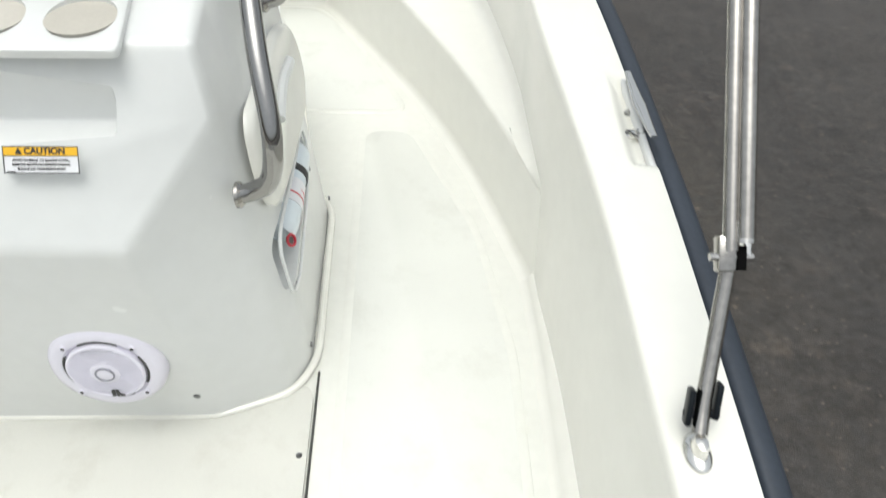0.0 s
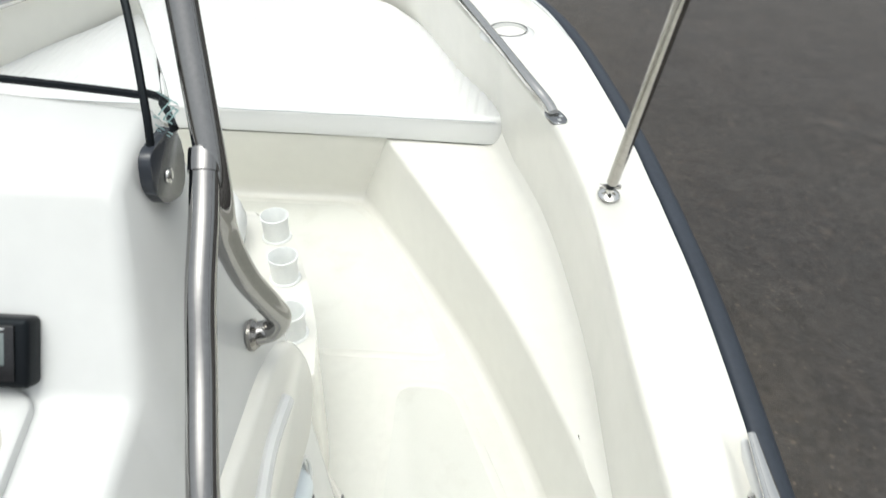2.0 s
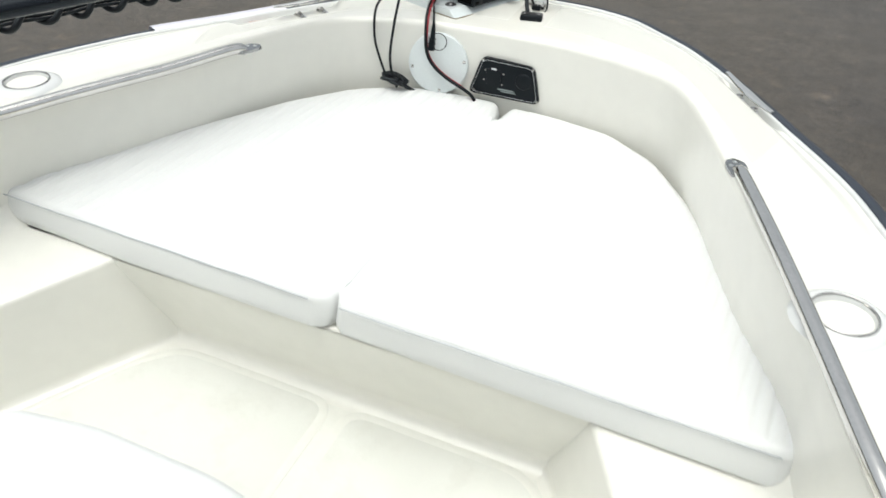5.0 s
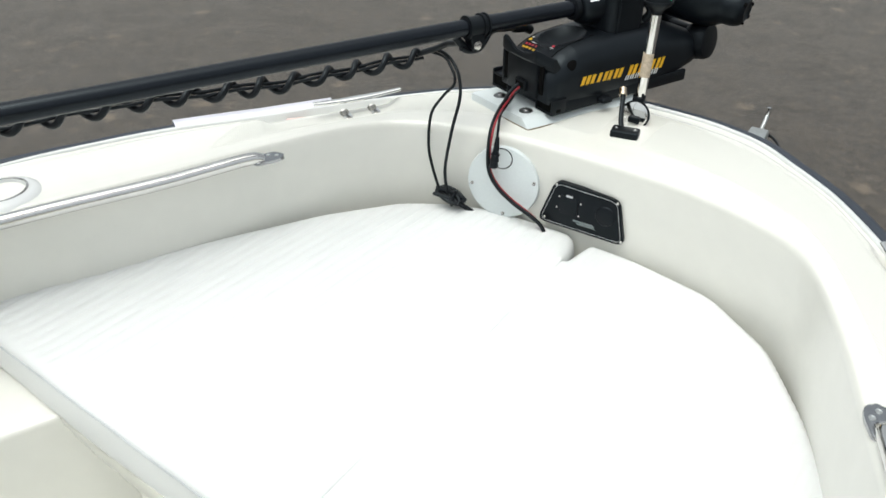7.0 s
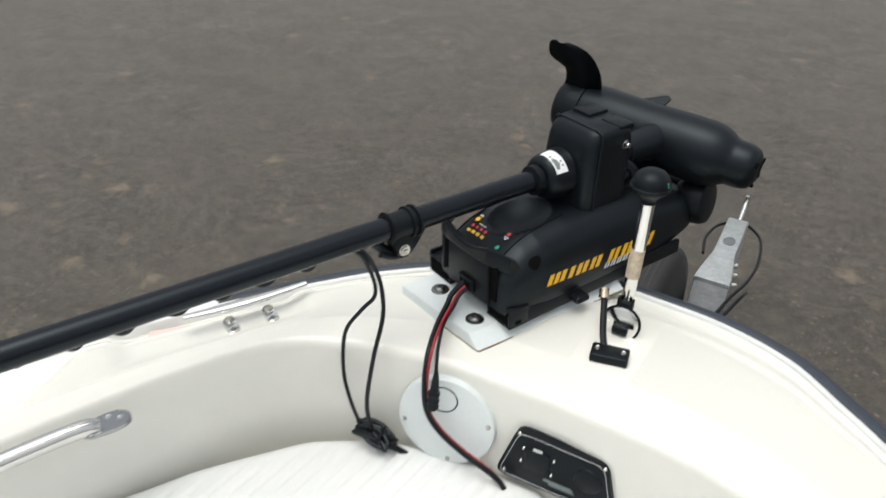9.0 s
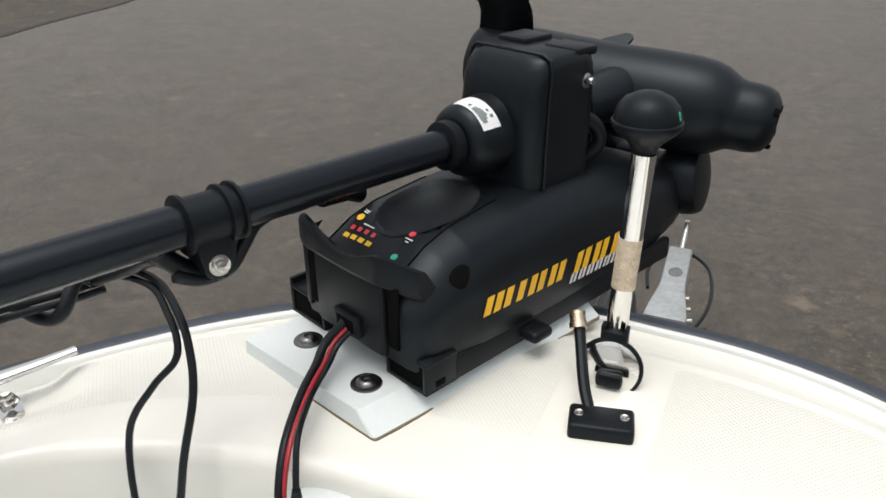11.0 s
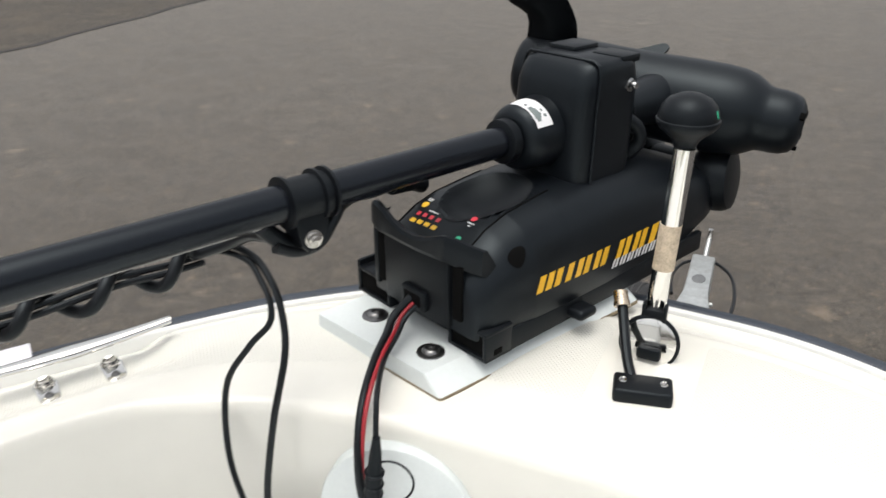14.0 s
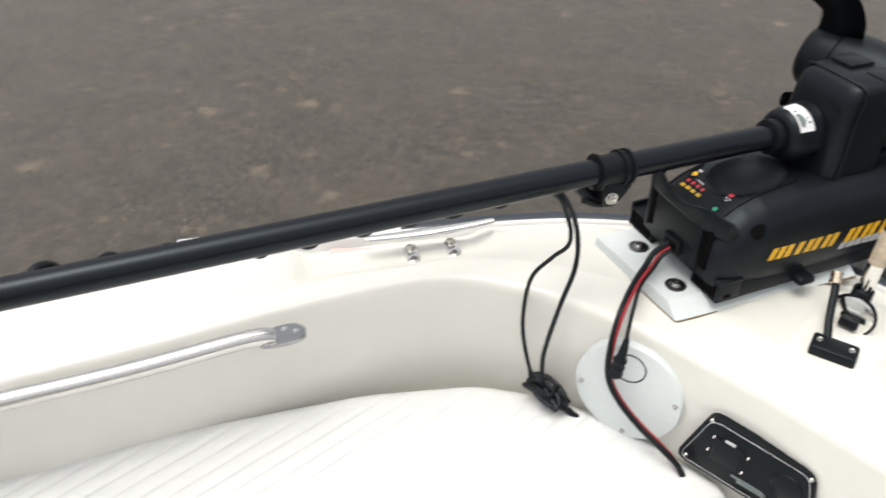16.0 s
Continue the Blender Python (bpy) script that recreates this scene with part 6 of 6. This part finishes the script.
# ---- sensor pole with its round polished foot, and the small black box beside it ----
pole = thing("sensor_pole", "polished pole with a black ball sensor on the bow deck", "sensor", (0.014, 3.466, 1.19))
part("rod", tube([(0.0120, 3.476, 1.236), (0.0165, 3.475, 1.33), (0.0205, 3.474, 1.426)], 0.0106, 24), chrome, pole)
part("tape_wrap", tube([(0.0152, 3.4722, 1.295), (0.0168, 3.4752, 1.345)], 0.0112, 24), tape, pole, "old tan paper tape")
part("rivet", lathe([(0.0005, 0.002), (0.002, 0.0017), (0.003, 0)], aim((0.018, 3.466, 1.408), (0, -1, 0)), 10), steel, pole)
ball = [(0.0110, -0.002), (0.0125, 0.003), (0.0165, 0.008), (0.0262, 0.016), (0.0295, 0.0205), (0.0305, 0.0238), (0.0300, 0.0255), (0.0287, 0.0262), (0.0284, 0.0300), (0.0262, 0.0372), (0.0206, 0.0440), (0.0112, 0.0488), (0.001, 0.0503)]
part("ball", lathe(ball, Matrix.Translation((0.0195, 3.477, 1.4285)), 40), plastic, pole, "black domed sensor head")
part("green_mark", rbox(0.002, 0.002, 0.008, 0.0005, aim((0.0470, 3.4705, 1.4575), (-0.25, 0.1, 1)) @ pose(0, 0, 0, 0, 0, 60)), green_print, pole)
fm = aim((0.013, 3.457, 1.2120), (0.10, -1, 0.20), (0, 0, 1))
part("mirror_disc", lathe([(0.001, 0.003), (0.024, 0.0028), (0.028, 0.0015), (0.029, -0.006)], fm, 48), chrome, pole, "round mirror-polished disc")
part("disc_rim", torus(0.0295, 0.0026, fm @ Matrix.Translation((0, 0, -0.001)), 48), plastic, pole, "black rubber rim")
part("fork", rbox(0.024, 0.014, 0.012, 0.003, Matrix.Translation((0.0135, 3.468, 1.238))), plastic, pole)
for s in (-1, 1):
    part("fork_arm", rbox(0.004, 0.010, 0.020, 0.0015, Matrix.Translation((0.0135 + s * 0.011, 3.466, 1.236))), plastic, pole)
# added black block that stands for the box's dark reflection in the disc
part("disc_reflection", rbox(0.026, 0.010, 0.015, 0.004, Matrix.Translation((0.015, 3.449, 1.197))), plastic, pole)
box = thing("transducer_box", "small black junction box with a pigtail plug on the bow deck", "junction box", (0.020, 3.39, 1.19))
xm = pose(0.0225, 3.389, 1.1900, 0, 0, 12)
part("case", rbox(0.058, 0.034, 0.017, 0.004, xm, 3), plastic, box)
for x in (-0.020, 0.020):
    part("screw", lathe([(0.0005, 0.0012), (0.0014, 0.001), (0.0018, 0), (0.004, 0.0009), (0.005, -0.001)], xm @ Matrix.Translation((x, 0.002, 0.0172)), 12), steel, box)
part("pigtail", tube(smooth_path([(0.010, 3.398, 1.200), (-0.002, 3.418, 1.216), (-0.016, 3.450, 1.244), (-0.020, 3.458, 1.252)], 6), 0.0055, 10, radii=None), cable_black, box)
part("plug", tube([(-0.020, 3.457, 1.251), (-0.0245, 3.466, 1.262)], 0.0078, 14), brass, box, "bare threaded metal plug")
part("plug_collar", tube([(-0.0195, 3.456, 1.250), (-0.0212, 3.4594, 1.254)], 0.0088, 14), brass, box)

# ---- trailer ahead of the bow ----
zinc_dark = mat("dull_zinc", (0.16, 0.165, 0.17), 0.5, 0.5, var=0.2, scale=14, fine=60)
trailer = thing("boat_trailer", "galvanised boat trailer with its tongue ahead of the bow", "trailer", (0, 4.4, 0))
part("tongue_beam", rbox(0.09, 4.3, 0.09, 0.008, Matrix.Translation((-0.088, 2.72, 0.20))), galvanised, trailer)
def plate_body(stations, r):
    """A pressed steel body: half width, centre and height at each place along it, with rounded upper edges."""
    rows = []
    for y, cx, hw, z0, z1 in stations:
        rows.append([Vector((cx + dx * hw - dx * dr, y, z)) for dx, dr, z in ((-1, 0, z0), (-1, 0, z1 - r), (-1, r * 0.3, z1 - r * 0.3), (-1, r, z1), (1, r, z1), (1, r * 0.3, z1 - r * 0.3), (1, 0, z1 - r), (1, 0, z0))])
    return loft(rows, True, caps=True)


part("coupler", plate_body([(5.00, -0.103, 0.066, 0.25, 0.366), (5.03, -0.103, 0.066, 0.24, 0.369), (5.09, -0.107, 0.059, 0.24, 0.370), (5.22, -0.113, 0.0425, 0.25, 0.372), (5.25, -0.115, 0.042, 0.255, 0.372), (5.515, -0.130, 0.042, 0.27, 0.370), (5.533, -0.131, 0.037, 0.28, 0.360)], 0.009), galvanised, trailer, "pale galvanised coupler", angle=40)
part("coupler_box", plate_body([(4.82, -0.086, 0.064, 0.20, 0.318), (4.90, -0.092, 0.065, 0.20, 0.330), (5.004, -0.102, 0.065, 0.20, 0.350)], 0.006), zinc_dark, trailer, "darker zinc box under the coupler", angle=40)
part("box_flange", rbox(0.150, 0.020, 0.030, 0.003, pose(-0.090, 4.84, 0.300, 0, 0, 4)), galvanised, trailer)
part("coupler_slot", lathe([(0.024, 0.0), (0.022, 0.002), (0.015, 0.001), (0.001, 0.0006)], Matrix.Translation((-0.118, 5.31, 0.3722)) @ Matrix.Diagonal((1, 1.5, 1, 1)), 24), zinc_dark, trailer)
part("latch_post", tube([(-0.128, 5.53, 0.355), (-0.128, 5.56, 0.375), (-0.128, 5.595, 0.405)], 0.009, 12), galvanised, trailer)
part("latch_post", rbox(0.020, 0.020, 0.050, 0.003, Matrix.Translation((-0.128, 5.60, 0.395))), steel, trailer, "bright latch end")
for y in (5.14, 5.21, 5.07):
    part("bolt", lathe([(0.001, 0.026), (0.008, 0.026), (0.008, 0.0)], aim((-0.063 + (5.14 - y) * 0.20, y, 0.325), (1, 0.2, 0.2)), 8), galvanised, trailer)
part("brake_cable", tube(smooth_path([(-0.045, 4.84, 0.33), (-0.018, 4.94, 0.36), (0.010, 5.08, 0.36), (0.012, 5.26, 0.35), (-0.025, 5.46, 0.335), (-0.11, 5.56, 0.33), (-0.195, 5.51, 0.33), (-0.220, 5.38, 0.33), (-0.196, 5.24, 0.33)], 8), 0.0062, 8), cable_black, trailer, "black brake cable looped round the coupler")
part("brake_cable", tube(smooth_path([(-0.035, 4.79, 0.31), (-0.008, 4.88, 0.34), (0.013, 4.97, 0.35), (0.017, 5.06, 0.32)], 6), 0.0062, 8), cable_black, trailer)
wheel_m = aim((-0.255, 4.72, 0.293), (1, 0, 0), (0, 0, 1))
wheel = part("spare_wheel", lathe([(0.15, -0.072), (0.22, -0.076), (0.265, -0.070), (0.285, -0.055), (0.2915, -0.04), (0.2925, 0.0), (0.2915, 0.04), (0.285, 0.055), (0.265, 0.070), (0.22, 0.076), (0.15, 0.072)], wheel_m, 64), tyre_rubber, trailer, "worn black spare tyre", angle=60)
for o in (-0.030, -0.010, 0.010, 0.030):
    part("tread_groove", torus(0.2925, 0.0035, wheel_m @ Matrix.Translation((0, 0, o)), 64, 6), ink, wheel)
part("rim", lathe([(0.001, -0.02), (0.10, -0.02), (0.15, -0.06), (0.152, 0.06), (0.10, 0.03), (0.001, 0.03)], wheel_m, 40), galvanised, wheel)
part("wheel_carrier", tube([(-0.09, 4.72, 0.25), (-0.14, 4.72, 0.27), (-0.255, 4.72, 0.293)], 0.022, 12), galvanised, trailer)
for s in (-1, 1):
    part("bunk", rbox(0.09, 3.2, 0.30, 0.01, Matrix.Translation((s * 0.45, 1.0, 0.14))), galvanised, trailer)
for y in (-0.3, 2.2):
    part("cross_beam", rbox(1.7, 0.08, 0.08, 0.008, Matrix.Translation((0, y, 0.06))), galvanised, trailer)
for s in (-1, 1):
    wm = aim((s * 0.98, 0.3, 0.28), (1, 0, 0), (0, 0, 1))
    w = part("wheel", lathe([(0.14, -0.07), (0.26, -0.068), (0.28, -0.05), (0.28, 0.05), (0.26, 0.068), (0.14, 0.07)], wm, 48), tyre_rubber, trailer, "black road tyre")
    part("rim", lathe([(0.001, -0.03), (0.14, -0.05), (0.142, 0.05), (0.001, 0.03)], wm, 32), galvanised, w)
    part("axle", rbox(0.9, 0.06, 0.06, 0.006, Matrix.Translation((s * 0.5, 0.3, 0.25))), galvanised, trailer)

# ---- far end of the yard ----
shed = thing("storage_shed", "dark blue storage shed far across the yard", "shed", (-74, 50, 0))
sm_ = pose(-62.1, 60.8, 0, 0, 0, -139)
shed_wall = mat("dark_blue_cladding", (0.03, 0.034, 0.05), 0.6, var=0.2, scale=1, fine=12)
part("wall", rbox(30, 8, 4.2, 0.05, sm_ @ Matrix.Translation((15, -4, 0))), shed_wall, shed)
part("roof", prism([(-0.5, -8.5), (30.5, -8.5), (30.5, 0.5), (-0.5, 0.5)], 4.2, 4.6, 0.05, sm_), galvanised, shed)
crate = thing("wooden_crate", "brown wooden crate on a pale pallet beside the shed", "crate", (-63.2, 57.4, 0))
cm2 = pose(-63.2, 57.4, 0, 0, 0, 42)
crate_wood = mat("raw_crate_wood", (0.24, 0.16, 0.09), 0.8, var=0.2, scale=2, fine=30)
part("box", rbox(2.9, 2.2, 2.4, 0.03, cm2 @ Matrix.Translation((0, 0, 0.2))), crate_wood, crate)
part("pallet", rbox(3.2, 2.4, 0.2, 0.02, cm2), crate_wood, crate, "flat wooden pallet")
